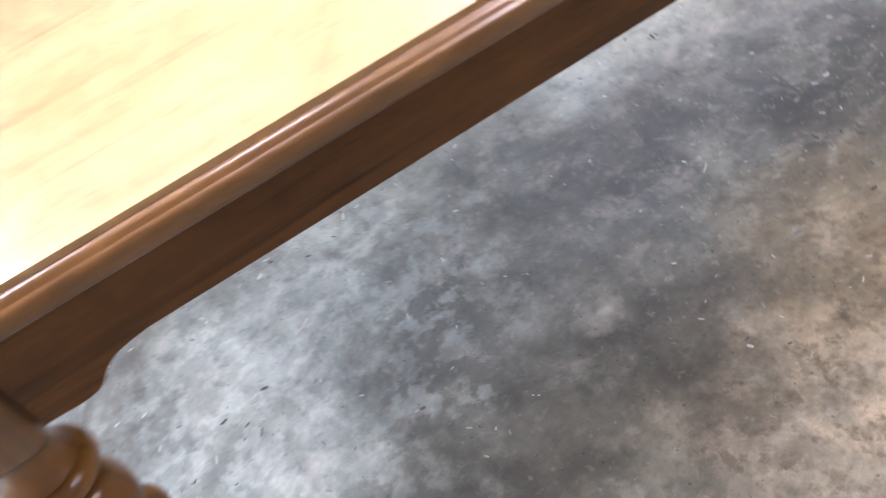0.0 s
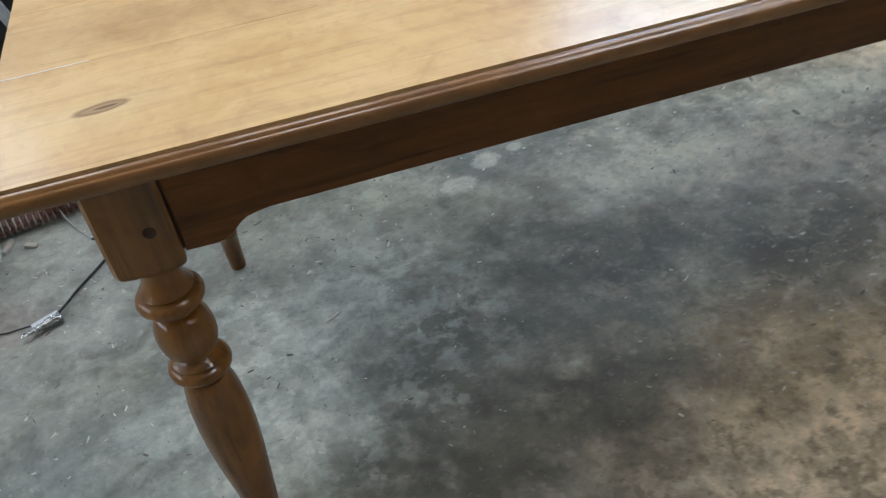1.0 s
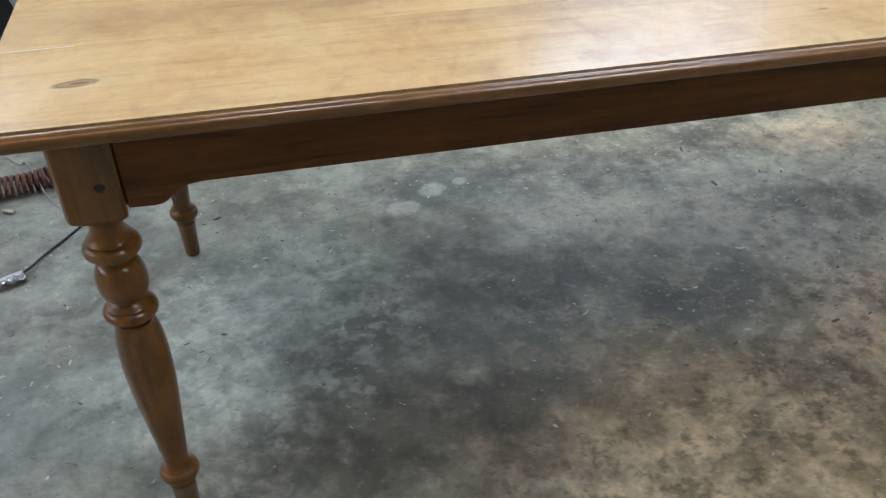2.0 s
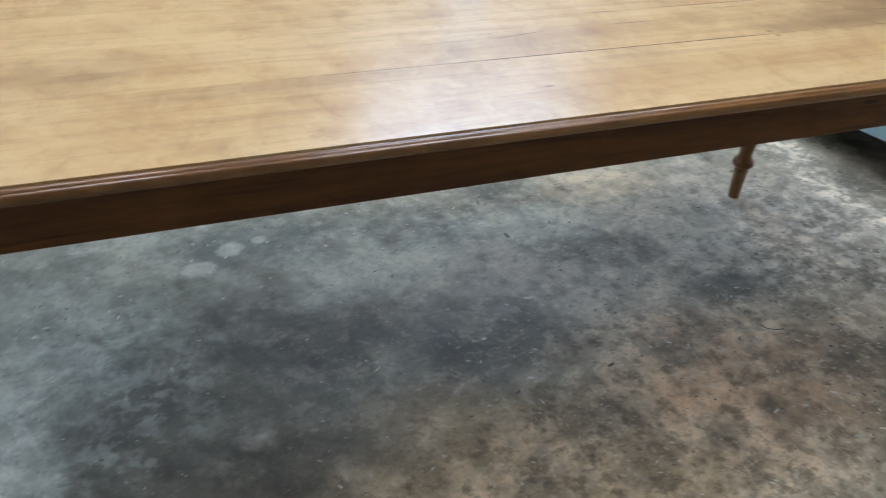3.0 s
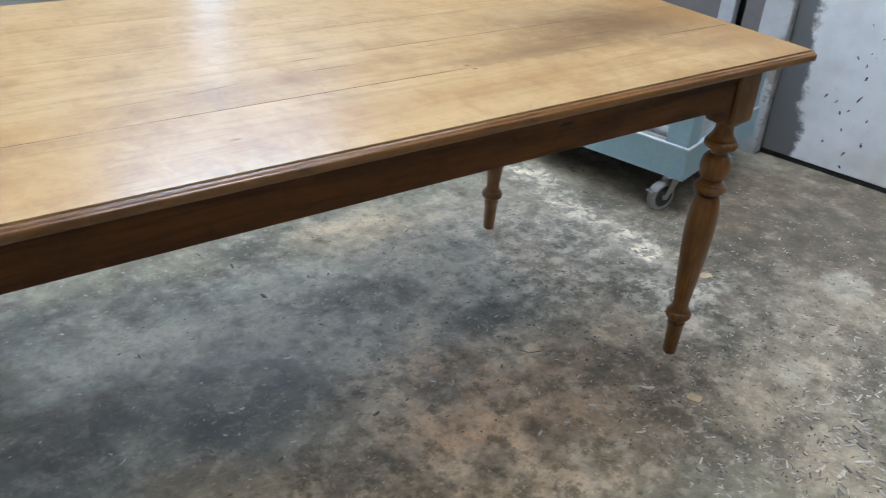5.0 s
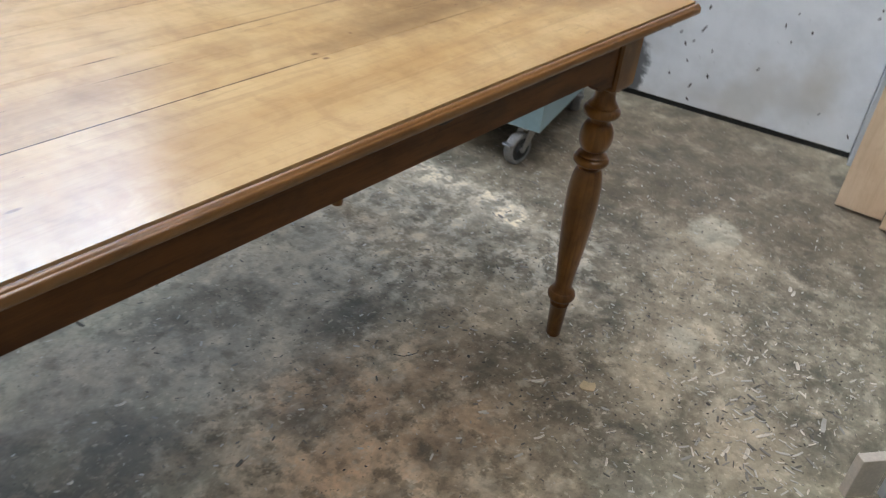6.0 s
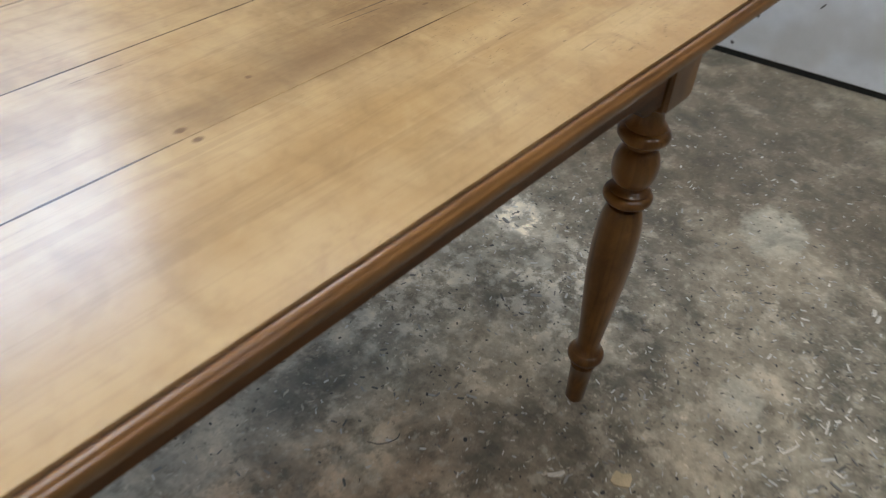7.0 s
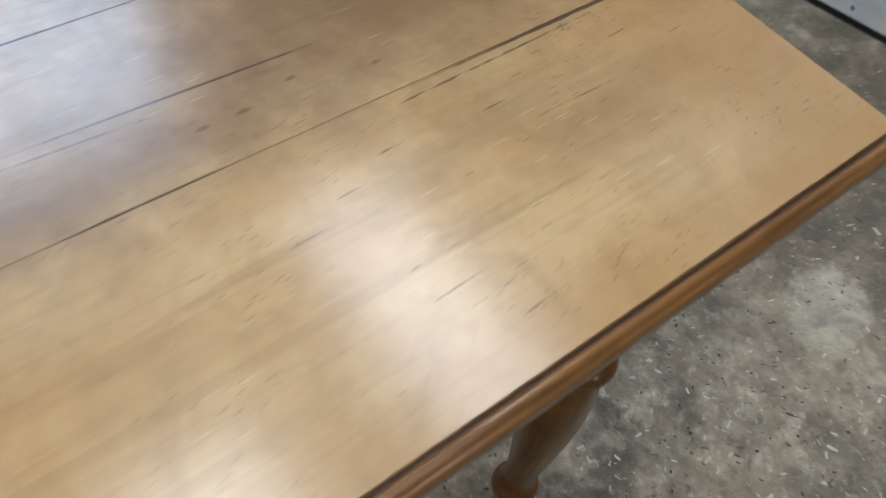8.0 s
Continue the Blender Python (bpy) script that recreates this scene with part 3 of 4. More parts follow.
def extrude(profile, start, end, axis="x", bm=None):
    """A closed outline, drawn in the two other axes, stretched from start to end along one axis."""
    bm = bm or bmesh.new()

    def at(p, q, s):
        return {"x": (s, p, q), "y": (p, s, q), "z": (p, q, s)}[axis]
    a = [bm.verts.new(at(p, q, start)) for p, q in profile]
    b = [bm.verts.new(at(p, q, end)) for p, q in profile]
    n = len(profile)
    for i in range(n):
        bm.faces.new((a[i], a[(i + 1) % n], b[(i + 1) % n], b[i]))
    bm.faces.new(a[::-1]), bm.faces.new(b)
    return bm


def lathe(profile, sides=40, bm=None, at=(0, 0, 0), hollow=False):
    """A turned piece about z from (height, radius) pairs; hollow joins the ends through the bore."""
    bm = bm or bmesh.new()
    rings = []
    for z, r in profile:
        rings.append([bm.verts.new((at[0] + r * math.cos(2 * math.pi * i / sides), at[1] + r * math.sin(2 * math.pi * i / sides), at[2] + z))
                      for i in range(sides)])
    for a, b in zip(rings, rings[1:] + rings[:1] if hollow else rings[1:]):
        for i in range(sides):
            bm.faces.new((a[i], a[(i + 1) % sides], b[(i + 1) % sides], b[i]))
    if not hollow:
        bm.faces.new(rings[0]), bm.faces.new(rings[-1])
    return bm


def rod(points, radius, sides=10, bm=None):
    """A round bar or cable along points."""
    bm = bm or bmesh.new()
    rings = []
    pts = [Vector(p) for p in points]
    up = Vector((0, 0, 1))
    for i, p in enumerate(pts):
        d = (pts[min(i + 1, len(pts) - 1)] - pts[max(i - 1, 0)]).normalized()
        side = d.cross(up)
        side = side.normalized() if side.length > 1e-3 else Vector((1, 0, 0))
        nrm = side.cross(d).normalized()
        rings.append([bm.verts.new(p + radius * (math.cos(2 * math.pi * k / sides) * side + math.sin(2 * math.pi * k / sides) * nrm)) for k in range(sides)])
    for a, b in zip(rings, rings[1:]):
        for k in range(sides):
            bm.faces.new((a[k], a[(k + 1) % sides], b[(k + 1) % sides], b[k]))
    bm.faces.new(rings[0]), bm.faces.new(rings[-1])
    return bm


def smooth_line(points, n=12):
    """Catmull-Rom through points."""
    p = [Vector(v) for v in points]
    p = [2 * p[0] - p[1], *p, 2 * p[-1] - p[-2]]
    out = []
    for a, b, c, d in zip(p, p[1:], p[2:], p[3:]):
        for i in range(n):
            t = i / n
            out.append(0.5 * (2 * b + (c - a) * t + (2 * a - 5 * b + 4 * c - d) * t * t + (3 * b - a - 3 * c + d) * t ** 3))
    return [*out, p[-2]]


# ---------------------------------------------------------------- the room
SOUTH, CEIL, EAST = -3.2, 3.5, 4.3
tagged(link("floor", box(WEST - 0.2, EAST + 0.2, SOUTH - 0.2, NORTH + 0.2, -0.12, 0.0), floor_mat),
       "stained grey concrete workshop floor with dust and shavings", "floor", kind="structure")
tagged(link("ceiling", box(WEST - 0.2, EAST + 0.2, SOUTH - 0.2, NORTH + 0.2, CEIL, CEIL + 0.12), ceiling_paint),
       "plain dull white workshop ceiling", "ceiling", kind="structure")
bm = bmesh.new()
for y0, y1, z0, z1 in ((SOUTH - 0.2, WEST_BAY[0], 0, CEIL), (WEST_BAY[1], NORTH + 0.2, 0, CEIL), (*WEST_BAY[:2], 0, WEST_BAY[2]), (*WEST_BAY[:2], WEST_BAY[3], CEIL)):
    box(WEST - 0.2, WEST, y0, y1, z0, z1, bm=bm)
tagged(link("wall_west", bm, room_paint), "dull white plastered workshop wall with an added fill window", "wall", kind="structure")
tagged(link("wall_south", box(WEST, EAST, SOUTH - 0.2, SOUTH, 0, CEIL), wall_grey), "unseen workshop wall, kept dark grey to cut bounce light", "wall", kind="structure")
tagged(link("wall_east", box(EAST, EAST + 0.2, SOUTH - 0.2, NORTH + 0.2, 0, CEIL), wall_grey), "dark grey workshop wall behind the panel", "wall", kind="structure")
bm = bmesh.new()
xs = sorted([WEST, EAST] + [v for w in WINDOWS for v in w[:2]])
for i in range(0, len(xs), 2):
    box(xs[i], xs[i + 1], NORTH, NORTH + 0.2, 0, CEIL, bm=bm)
for wl, wr, wb, wt in WINDOWS:
    if wl < STRIP[0] < wr:
        for x0, x1, z0, z1 in ((wl, STRIP[0], 0, wb), (STRIP[1], wr, 0, wb), (STRIP[0], STRIP[1], 0, STRIP[2]), (STRIP[0], STRIP[1], STRIP[3], wb)):
            box(x0, x1, NORTH, NORTH + 0.2, z0, z1, bm=bm)
    else:
        box(wl, wr, NORTH, NORTH + 0.2, 0, wb, bm=bm)
    box(wl, wr, NORTH, NORTH + 0.2, wt, CEIL, bm=bm)
tagged(link("wall_north", bm, room_paint), "dull white plastered workshop wall with two high windows", "wall", kind="structure")


def window(name, half, h, at, turn, bars=1):
    w = thing(name, "workshop window with white painted wooden frame", "window", at, turn)
    tagged(w, kind="structure")
    bm = bmesh.new()
    for x0, x1, z0, z1 in ((-half, -half + 0.05, 0, h), (half - 0.05, half, 0, h), (-half + 0.05, half - 0.05, 0, 0.05), (-half + 0.05, half - 0.05, h - 0.05, h)):
        box(x0, x1, -0.03, 0.03, z0, z1, bm=bm)
    part("window_frame", bm, frame_white, w)
    edges = [-half + 0.05 + (2 * half - 0.1) * i / (bars + 1) for i in range(bars + 2)]
    for x in edges[1:-1]:
        part("mullion", box(x - 0.015, x + 0.015, -0.025, 0.025, 0.05, h - 0.05), frame_white, w)
    for x0, x1 in zip(edges, edges[1:]):
        p = part("pane", box(x0 + 0.014, x1 - 0.014, -0.003, 0.003, 0.05, h - 0.05), glass, w)
        p.visible_shadow = False
    part("window_sill", box(-half, half, -0.13, -0.03, -0.001, 0.02, 0.004), frame_white, w)


for i, (wl, wr, wb, wt) in enumerate(WINDOWS):
    window("window_%d" % (i + 1), (wr - wl) / 2, wt - wb, ((wl + wr) / 2, NORTH + 0.1, wb), 0)
window("window_4", (STRIP[1] - STRIP[0]) / 2, STRIP[3] - STRIP[2], ((STRIP[0] + STRIP[1]) / 2, NORTH + 0.1, STRIP[2]), 0, 0)
# unseen window frame round the added fill light in the west wall
window("window_3", (WEST_BAY[1] - WEST_BAY[0]) / 2, WEST_BAY[3] - WEST_BAY[2], (WEST - 0.1, sum(WEST_BAY[:2]) / 2, WEST_BAY[2]), 90, 3)


def ceiling_light(x, y, turn, half=0.75):
    c = thing("ceiling_light", "square white ceiling light panel, switched on", "light", (x, y, CEIL), turn, "ceiling lights")
    part("housing", box(-half, half, -0.275, 0.275, -0.05, 0.0, 0.006), frame_white, c)
    part("diffuser", box(0.015 - half, half - 0.015, -0.257, 0.257, -0.075, -0.05, 0.008), tube, c, "glowing white plastic diffuser")
    return c


lamp_a = ceiling_light(3.03, 1.08, 90)
for lx, ly in ((1.88, 0.34), (1.50, -1.00), (0.30, 0.55), (-0.87, 1.47)):
    copy_thing(lamp_a, pose(lx, ly, CEIL, 0, 0, 90))
ceiling_light(2.70, -2.30, 90, 0.42)

# the white panel stands at a slight angle; local x runs along it, local y points into the room
PANEL = pose(3.298, 0.673, 0, 0, 0, -77.5)
panel = tagged(new("wall_panel"), "white painted wall panel with chips and bare grey strip", "wall panel", kind="structure")
panel.matrix_world = PANEL
part("sheet", box(0.0, 0.845, 0.0, 0.045, 0.020, 2.30, 0.004), panel_paint, panel)
part("base_gap", box(0.0, 0.845, 0.008, 0.040, 0.0, 0.020), black_rubber, panel, "black rubber seal along the floor")
part("edge_trim", box(0.847, 0.885, -0.055, 0.05, 0.0, 2.32, 0.004), post_paint, panel, "grey metal edge strip")
part("post", box(-0.104, -0.002, -0.040, 0.055, 0.0, 2.32, 0.004), worn_post, panel, "worn pale grey upright post with rusty edge")
part("grey_board", box(-0.186, -0.106, 0.0, 0.030, 0.0, 2.30, 0.003), grey_paint, panel, "brownish grey board")
part("narrow_post", box(-0.278, -0.222, -0.005, 0.040, 0.0, 2.32, 0.004), post_paint, panel, "narrow pale grey upright post")
part("grey_board", box(-0.560, -0.280, 0.0, 0.030, 0.0, 2.30, 0.003), grey_paint, panel, "brownish grey board")
# added black sheet, stands in for the darkness in the gap
part("gap_blackout", box(-0.560, -0.100, 0.075, 0.090, 0.0, 2.30), black_rubber, panel, "black sheet added behind the gap between boards to keep it dark")
hook = smooth_line([(0.350, -0.002, 0.528), (0.350, -0.016, 0.528), (0.362, -0.024, 0.522), (0.378, -0.024, 0.512), (0.384, -0.020, 0.500), (0.374, -0.016, 0.494)], 6)
part("hook", rod(hook, 0.0045, 8), knot_brown, panel, "rusty bent hook", True)
# chips where the paint has come off
rng = random.Random(5)
CHIPS = [(0.286, 0.366, 7), (0.286, 0.292, 17), (0.215, 0.265, 7), (0.238, 0.230, 6), (0.262, 0.244, 5), (0.259, 0.175, 6), (0.331, 0.227, 6), (0.338, 0.142, 11), (0.290, 0.093, 9), (0.292, 0.044, 6),
         (0.529, 0.369, 8), (0.489, 0.209, 9), (0.714, 0.119, 4), (0.820, 0.073, 6), (0.611, 0.365, 6), (0.779, 0.455, 5), (0.176, 0.276, 8), (0.210, 0.115, 5), (0.559, 0.321, 4)]
for i in range(52):
    if i < len(CHIPS):
        cx, cz, h = CHIPS[i]
        w, h = rng.uniform(0.0028, 0.0042), 0.00115 * h
    else:
        cx, cz = 0.24 + 0.57 * rng.random() ** 1.8, 0.40 + 0.45 * rng.random()
        w, h = rng.uniform(0.0018, 0.0036), rng.uniform(0.003, 0.011)
    lean = rng.uniform(-0.5, 0.6)
    bm = bmesh.new()
    ring = []
    for k in range(7):
        a = 2 * math.pi * k / 7
        j = rng.uniform(0.6, 1.2)
        u, v = w * j * math.cos(a), h * j * math.sin(a)
        ring.append((cx + u + lean * v, -0.0003, cz + v))
    lo = [bm.verts.new(p) for p in ring]
    hi = [bm.verts.new((p[0], -0.0013, p[2])) for p in ring]
    bm.faces.new(hi), bm.faces.new(lo[::-1])
    for k in range(7):
        bm.faces.new((lo[k], lo[(k + 1) % 7], hi[(k + 1) % 7], hi[k]))
    part("paint_chip", bm, chip_grey, panel)

# ---------------------------------------------------------------- the table
LEG_X, LEG_Y, TOP = 2.020, 0.710, 0.760
X0, X1, Y0, Y1 = -0.095, 2.140, -0.0745, 0.7845
table = thing("farm_table", "long honey pine farmhouse table with turned legs, freshly varnished", "table")


def board(y0, y1):
    """One top board, its long edges just broken."""
    t, e = 0.0190, 0.0002
    flat = [(y0 + e, TOP), (y0, TOP - e), (y0, TOP - t), (y1, TOP - t), (y1, TOP - e), (y1 - e, TOP)]
    return extrude(flat, X0, X1)


JOINTS = (Y0, 0.128, 0.284, 0.432, 0.606, Y1)
GAPS = dict(zip(JOINTS, (0, 0.0002, 0.00015, 0.0001, 0.0001, 0)))
for a, b in zip(JOINTS, JOINTS[1:]):
    part("board", board(a + GAPS[a], b - GAPS[b]), top_wood, table)


def moulding(front):
    """The rounded nosing along a long edge, a dark scratched groove behind it."""
    s, y = (-1, Y0) if front else (1, Y1)
    pr = [(y + s * d, TOP - h) for d, h in ((0.0028, 0.0195), (0.0028, 0.0040), (0.0032, 0.0026), (0.0042, 0.0018), (0.0058, 0.0018), (0.0072, 0.0022), (0.0088, 0.0034), (0.0097, 0.0050), (0.0103, 0.0055),
                                            (0.0114, 0.0058), (0.0126, 0.0070), (0.0134, 0.0092), (0.0138, 0.0125), (0.0137, 0.0155), (0.0130, 0.0180), (0.0115, 0.0195))]
    bm = bmesh.new()
    count = 220
    rows = []
    for k in range(count + 1):
        x = X0 - 0.001 + (X1 - X0 + 0.002) * k / count
        wear = 0.0007 * noise.noise((x * 9, y * 3, 0)) + 0.0004 * noise.noise((x * 40, y * 3, 5))
        rows.append([bm.verts.new((x, py + s * wear * min(1, abs(py - y) / 0.012), pz + wear * 0.6)) for py, pz in pr])
    for a, b in zip(rows, rows[1:]):
        for m in range(len(pr)):
            bm.faces.new((a[m], a[(m + 1) % len(pr)], b[(m + 1) % len(pr)], b[m]))
    bm.faces.new(rows[0][::-1]), bm.faces.new(rows[-1])
    return bm


for front in (True, False):
    nosing = part("edge_moulding", moulding(front), edge_wood, table, "darker rounded edge moulding", True)
    g0, g1 = (Y0 - 0.0030, Y0) if front else (Y1, Y1 + 0.0030)
    # dark strip in the groove, its shade put into the colour
    part("groove", box(X0, X1, g0, g1, TOP - 0.019, TOP - 0.0046), groove_brown, nosing, "groove strip, coloured dark to deepen its shade")
part("joint_filler", box(X0 + 0.002, -0.005, 0.1272, 0.1288, TOP - 0.004, TOP + 0.0004, 0.0002), paper_mat, table, "pale filler in the joint")

ZA, ZB = 0.6460, TOP - 0.0195
HB = 0.0350


def bracket_outline(x0, x1):
    """Apron seen from the front: straight, with a scrolled bracket at each end."""
    pts = [(x0, ZB), (x0, 0.6205), (x0 + 0.030, 0.6195)]
    curve = [(0.040, 0.6215), (0.047, 0.6260), (0.051, 0.6320), (0.056, 0.6380), (0.063, 0.6425), (0.074, 0.6452), (0.088, ZA)]
    pts += [(x0 + dx, z) for dx, z in curve]
    pts += [(x1 - dx, z) for dx, z in curve[::-1]]
    pts += [(x1 - 0.030, 0.6195), (x1, 0.6205), (x1, ZB)]
    return pts


for y0, y1 in ((-0.0295, -0.008), (LEG_Y + 0.008, LEG_Y + 0.0295)):
    bm = extrude(bracket_outline(HB + 0.0042, LEG_X - HB - 0.0042), y0, y1, "y")
    bmesh.ops.bevel(bm, geom=[e for e in bm.edges if abs(e.verts[0].co.y - e.verts[1].co.y) < 1e-6], offset=0.0012, segments=1, affect="EDGES")
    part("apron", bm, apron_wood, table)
    inner = -0.024 if y0 < 0 else LEG_Y + 0.010
    # dark strips stand in for the shade between apron and leg block
    for x0 in (HB - 0.003, LEG_X - HB - 0.005):
        part("gap_shade", box(x0, x0 + 0.008, inner, inner + 0.010, 0.6215, ZB), groove_brown, table, "dark strip painting the shade in the gap beside the leg")
for x0, x1 in ((-0.0295, -0.008), (LEG_X + 0.008, LEG_X + 0.0295)):
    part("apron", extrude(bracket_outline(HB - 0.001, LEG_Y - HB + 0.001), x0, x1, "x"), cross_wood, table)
# a dark slot-shaped knot in the front apron
bm = lathe([(0.0, 0.0150), (0.0006, 0.0120), (0.0009, 0.0050)], 18)
bmesh.ops.transform(bm, matrix=pose(1.517, -0.0294, 0.6955, 90) @ Matrix.Diagonal((1.15, 0.28, 1, 1)), verts=bm.verts)
part("apron_knot", bm, knot_brown, table, "dark flat knot in the apron")


def arc(z, half, r0, r1, n=8):
    """A bead between z + half and z - half, from radius r0 out to r1."""
    return [(z + half * math.cos(math.pi * k / n), r0 + (r1 - r0) * math.sin(math.pi * k / n)) for k in range(n + 1)]


TURN = [(0.612, 0.0285), (0.6020, 0.0285), (0.5995, 0.0275), (0.5975, 0.0225), (0.5920, 0.0195), (0.5840, 0.0198), (0.5760, 0.0218), (0.5700, 0.0245), (0.5660, 0.0280), (0.5645, 0.0290), (0.5632, 0.0288), (0.5626, 0.0225), (0.5616, 0.0225)]
TURN += arc(0.5510, 0.0105, 0.0245, 0.0362)
TURN += [(0.5390, 0.0205), (0.5340, 0.0180), (0.5290, 0.0185)]
TURN += arc(0.4985, 0.0300, 0.0185, 0.0326, 16)[1:-1]
TURN += [(0.4680, 0.0190), (0.4655, 0.0200), (0.4625, 0.0240), (0.4605, 0.0285), (0.4594, 0.0295), (0.4584, 0.0290), (0.4580, 0.0222), (0.4570, 0.0222)]
TURN += arc(0.4470, 0.0100, 0.0240, 0.0357)
TURN += [(0.4355, 0.0210), (0.4315, 0.0182), (0.4288, 0.0184), (0.4282, 0.0240), (0.4220, 0.0266), (0.4100, 0.0296), (0.3950, 0.0318), (0.3750, 0.0332), (0.3500, 0.0337),
         (0.3200, 0.0331), (0.2850, 0.0311), (0.2500, 0.0281), (0.2100, 0.0244), (0.1750, 0.0212), (0.1480, 0.0188), (0.1380, 0.0186), (0.1320, 0.0200), (0.1270, 0.0238), (0.1255, 0.0252), (0.1246, 0.0225)]
TURN += arc(0.1130, 0.0112, 0.0225, 0.0303)
TURN += [(0.0995, 0.0200), (0.0945, 0.0182), (0.0915, 0.0184), (0.0905, 0.0208), (0.0870, 0.0210), (0.0845, 0.0192), (0.0500, 0.0178), (0.0040, 0.0160), (0.0, 0.0150)]


def block_ring(bm, z, half, power):
    """A rounded square at height z; a high power is square, 2 is a circle."""
    ring = []
    for k in range(48):
        a = 2 * math.pi * (k + 0.5) / 48
        c, s = math.cos(a), math.sin(a)
        f = half / (abs(c) ** power + abs(s) ** power) ** (1 / power)
        ring.append(bm.verts.new((f * c, f * s, z)))
    return ring


bm = bmesh.new()
rings = [block_ring(bm, *v) for v in ((ZB, HB, 26), (0.628, HB, 26), (0.616, HB, 24), (0.6115, 0.99 * HB, 18), (0.6080, 0.965 * HB, 11), (0.6055, 0.92 * HB, 6), (0.6045, 0.86 * HB, 4))]
for a, b in zip(rings, rings[1:]):
    for k in range(48):
        bm.faces.new((a[k], a[(k + 1) % 48], b[(k + 1) % 48], b[k]))
bm.faces.new(rings[0]), bm.faces.new(rings[-1])
leg = part("leg", lathe(TURN), leg_wood, table, "turned pine leg with rings and ball", True)
part("leg_block", bm, leg_wood, leg, "", True)
leg.matrix_basis = pose(0.0015, 0, 0)
for lx, ly in ((LEG_X, 0), (0, LEG_Y), (LEG_X, LEG_Y)):
    c = copy_thing(leg, pose(lx, ly, 0))
bm = lathe([(0.0, 0.0070), (0.0004, 0.0060), (0.0006, 0.0035)], 14)
bmesh.ops.transform(bm, matrix=pose(0.013, -HB + 0.0002, 0.656, 90), verts=bm.verts)
part("knot", bm, knot_brown, leg, "round dark knot in the leg block", True)

# ---------------------------------------------------------------- blue cart beyond the table
cart = thing("utility_cart", "pale blue metal workshop cart on grey castors", "cart", (2.583, 0.473, 0), 14.5)
CB, CL, CZ, CH = 0.565, 1.20, 0.125, 0.102
bm = bmesh.new()
box(0, CB, 0, CL, CZ, CZ + 0.004, bm=bm)
for x0, x1, y0, y1 in ((0, 0.004, 0, CL), (CB - 0.004, CB, 0, CL), (0.004, CB - 0.004, 0, 0.004), (0.004, CB - 0.004, CL - 0.004, CL)):
    box(x0, x1, y0, y1, CZ + 0.004, CZ + CH, bm=bm)
part("lower_tray", bm, blue_paint, cart)
# unseen black skirts and sheet, added to keep the floor below dark
part("shade_skirt", box(CB - 0.006, CB - 0.002, 0.10, CL - 0.10, 0.030, CZ - 0.0005), black_rubber, cart, "black skirt added below the tray to block light")
part("shade_skirt", box(0.10, CB - 0.10, CL - 0.006, CL - 0.002, 0.030, CZ - 0.0005), black_rubber, cart, "black skirt added below the tray to block light")
part("underside", box(0.012, CB - 0.012, 0.012, CL - 0.012, CZ - 0.005, CZ - 0.0015), black_rubber, cart, "black sheet added under the tray to deepen the shade")
bm = bmesh.new()
for x0, x1, y0, y1 in ((-0.002, 0.014, -0.002, CL + 0.002), (CB - 0.014, CB + 0.002, -0.002, CL + 0.002), (0.014, CB - 0.014, -0.002, 0.014), (0.014, CB - 0.014, CL - 0.014, CL + 0.002)):
    box(x0, x1, y0, y1, CZ + CH, CZ + CH + 0.006, 0.002, bm=bm, seg=1)
part("rim", bm, pale_edge, cart, "pale worn rolled rim")
for x, y, sx, sy in ((0.006, 0.006, 1, 1), (CB - 0.006, 0.006, -1, 1), (0.006, CL - 0.006, 1, -1), (CB - 0.006, CL - 0.006, -1, -1)):
    ell = [(x, y), (x + sx * 0.075, y), (x + sx * 0.075, y + sy * 0.004), (x + sx * 0.004, y + sy * 0.004), (x + sx * 0.004, y + sy * 0.075), (x, y + sy * 0.075)]
    part("corner_post", extrude(ell, CZ + 0.01, 0.40, "z"), blue_paint, cart)


def castor(x, y, turn):
    c = part("castor", box(-0.035, 0.035, -0.03, 0.03, CZ - 0.006, CZ, 0.001), steel, cart)
    c.matrix_basis = pose(x, y, 0, 0, 0, turn)
    m = pose(-0.028, 0, 0.049, 90)
    bm = lathe([(-0.015, 0.036), (-0.015, 0.044), (-0.010, 0.049), (0.010, 0.049), (0.015, 0.044), (0.015, 0.036)], 32, hollow=True)
    bmesh.ops.transform(bm, matrix=m, verts=bm.verts)
    part("tyre", bm, rubber_grey, c, "", True)
    bm = lathe([(-0.017, 0.010), (-0.017, 0.014), (-0.009, 0.016), (-0.009, 0.034), (-0.013, 0.037), (0.013, 0.037), (0.009, 0.034), (0.009, 0.016), (0.017, 0.014), (0.017, 0.010)], 28, hollow=True)
    bmesh.ops.transform(bm, matrix=m, verts=bm.verts)
    part("rim", bm, hub_grey, c, "dark grey wheel hub")
    bm = bmesh.new()
    for s in (-1, 1):
        extrude([(-0.036, 0.042), (-0.020, 0.040), (0.032, CZ - 0.006), (-0.006, CZ - 0.006)], s * 0.020 - 0.0015, s * 0.020 + 0.0015, "y", bm)
    part("fork", bm, steel, c)
    part("axle", rod([(-0.028, -0.025, 0.049), (-0.028, 0.025, 0.049)], 0.006), steel, c)
    part("brake_pedal", box(-0.085, -0.060, -0.015, 0.015, 0.070, 0.076, 0.002), steel, c)


for x, y, t in ((0.045, 0.055, -20), (CB - 0.05, 0.055, 20), (0.05, CL - 0.05, 60), (CB - 0.05, CL - 0.05, -15)):
    castor(x, y, t)
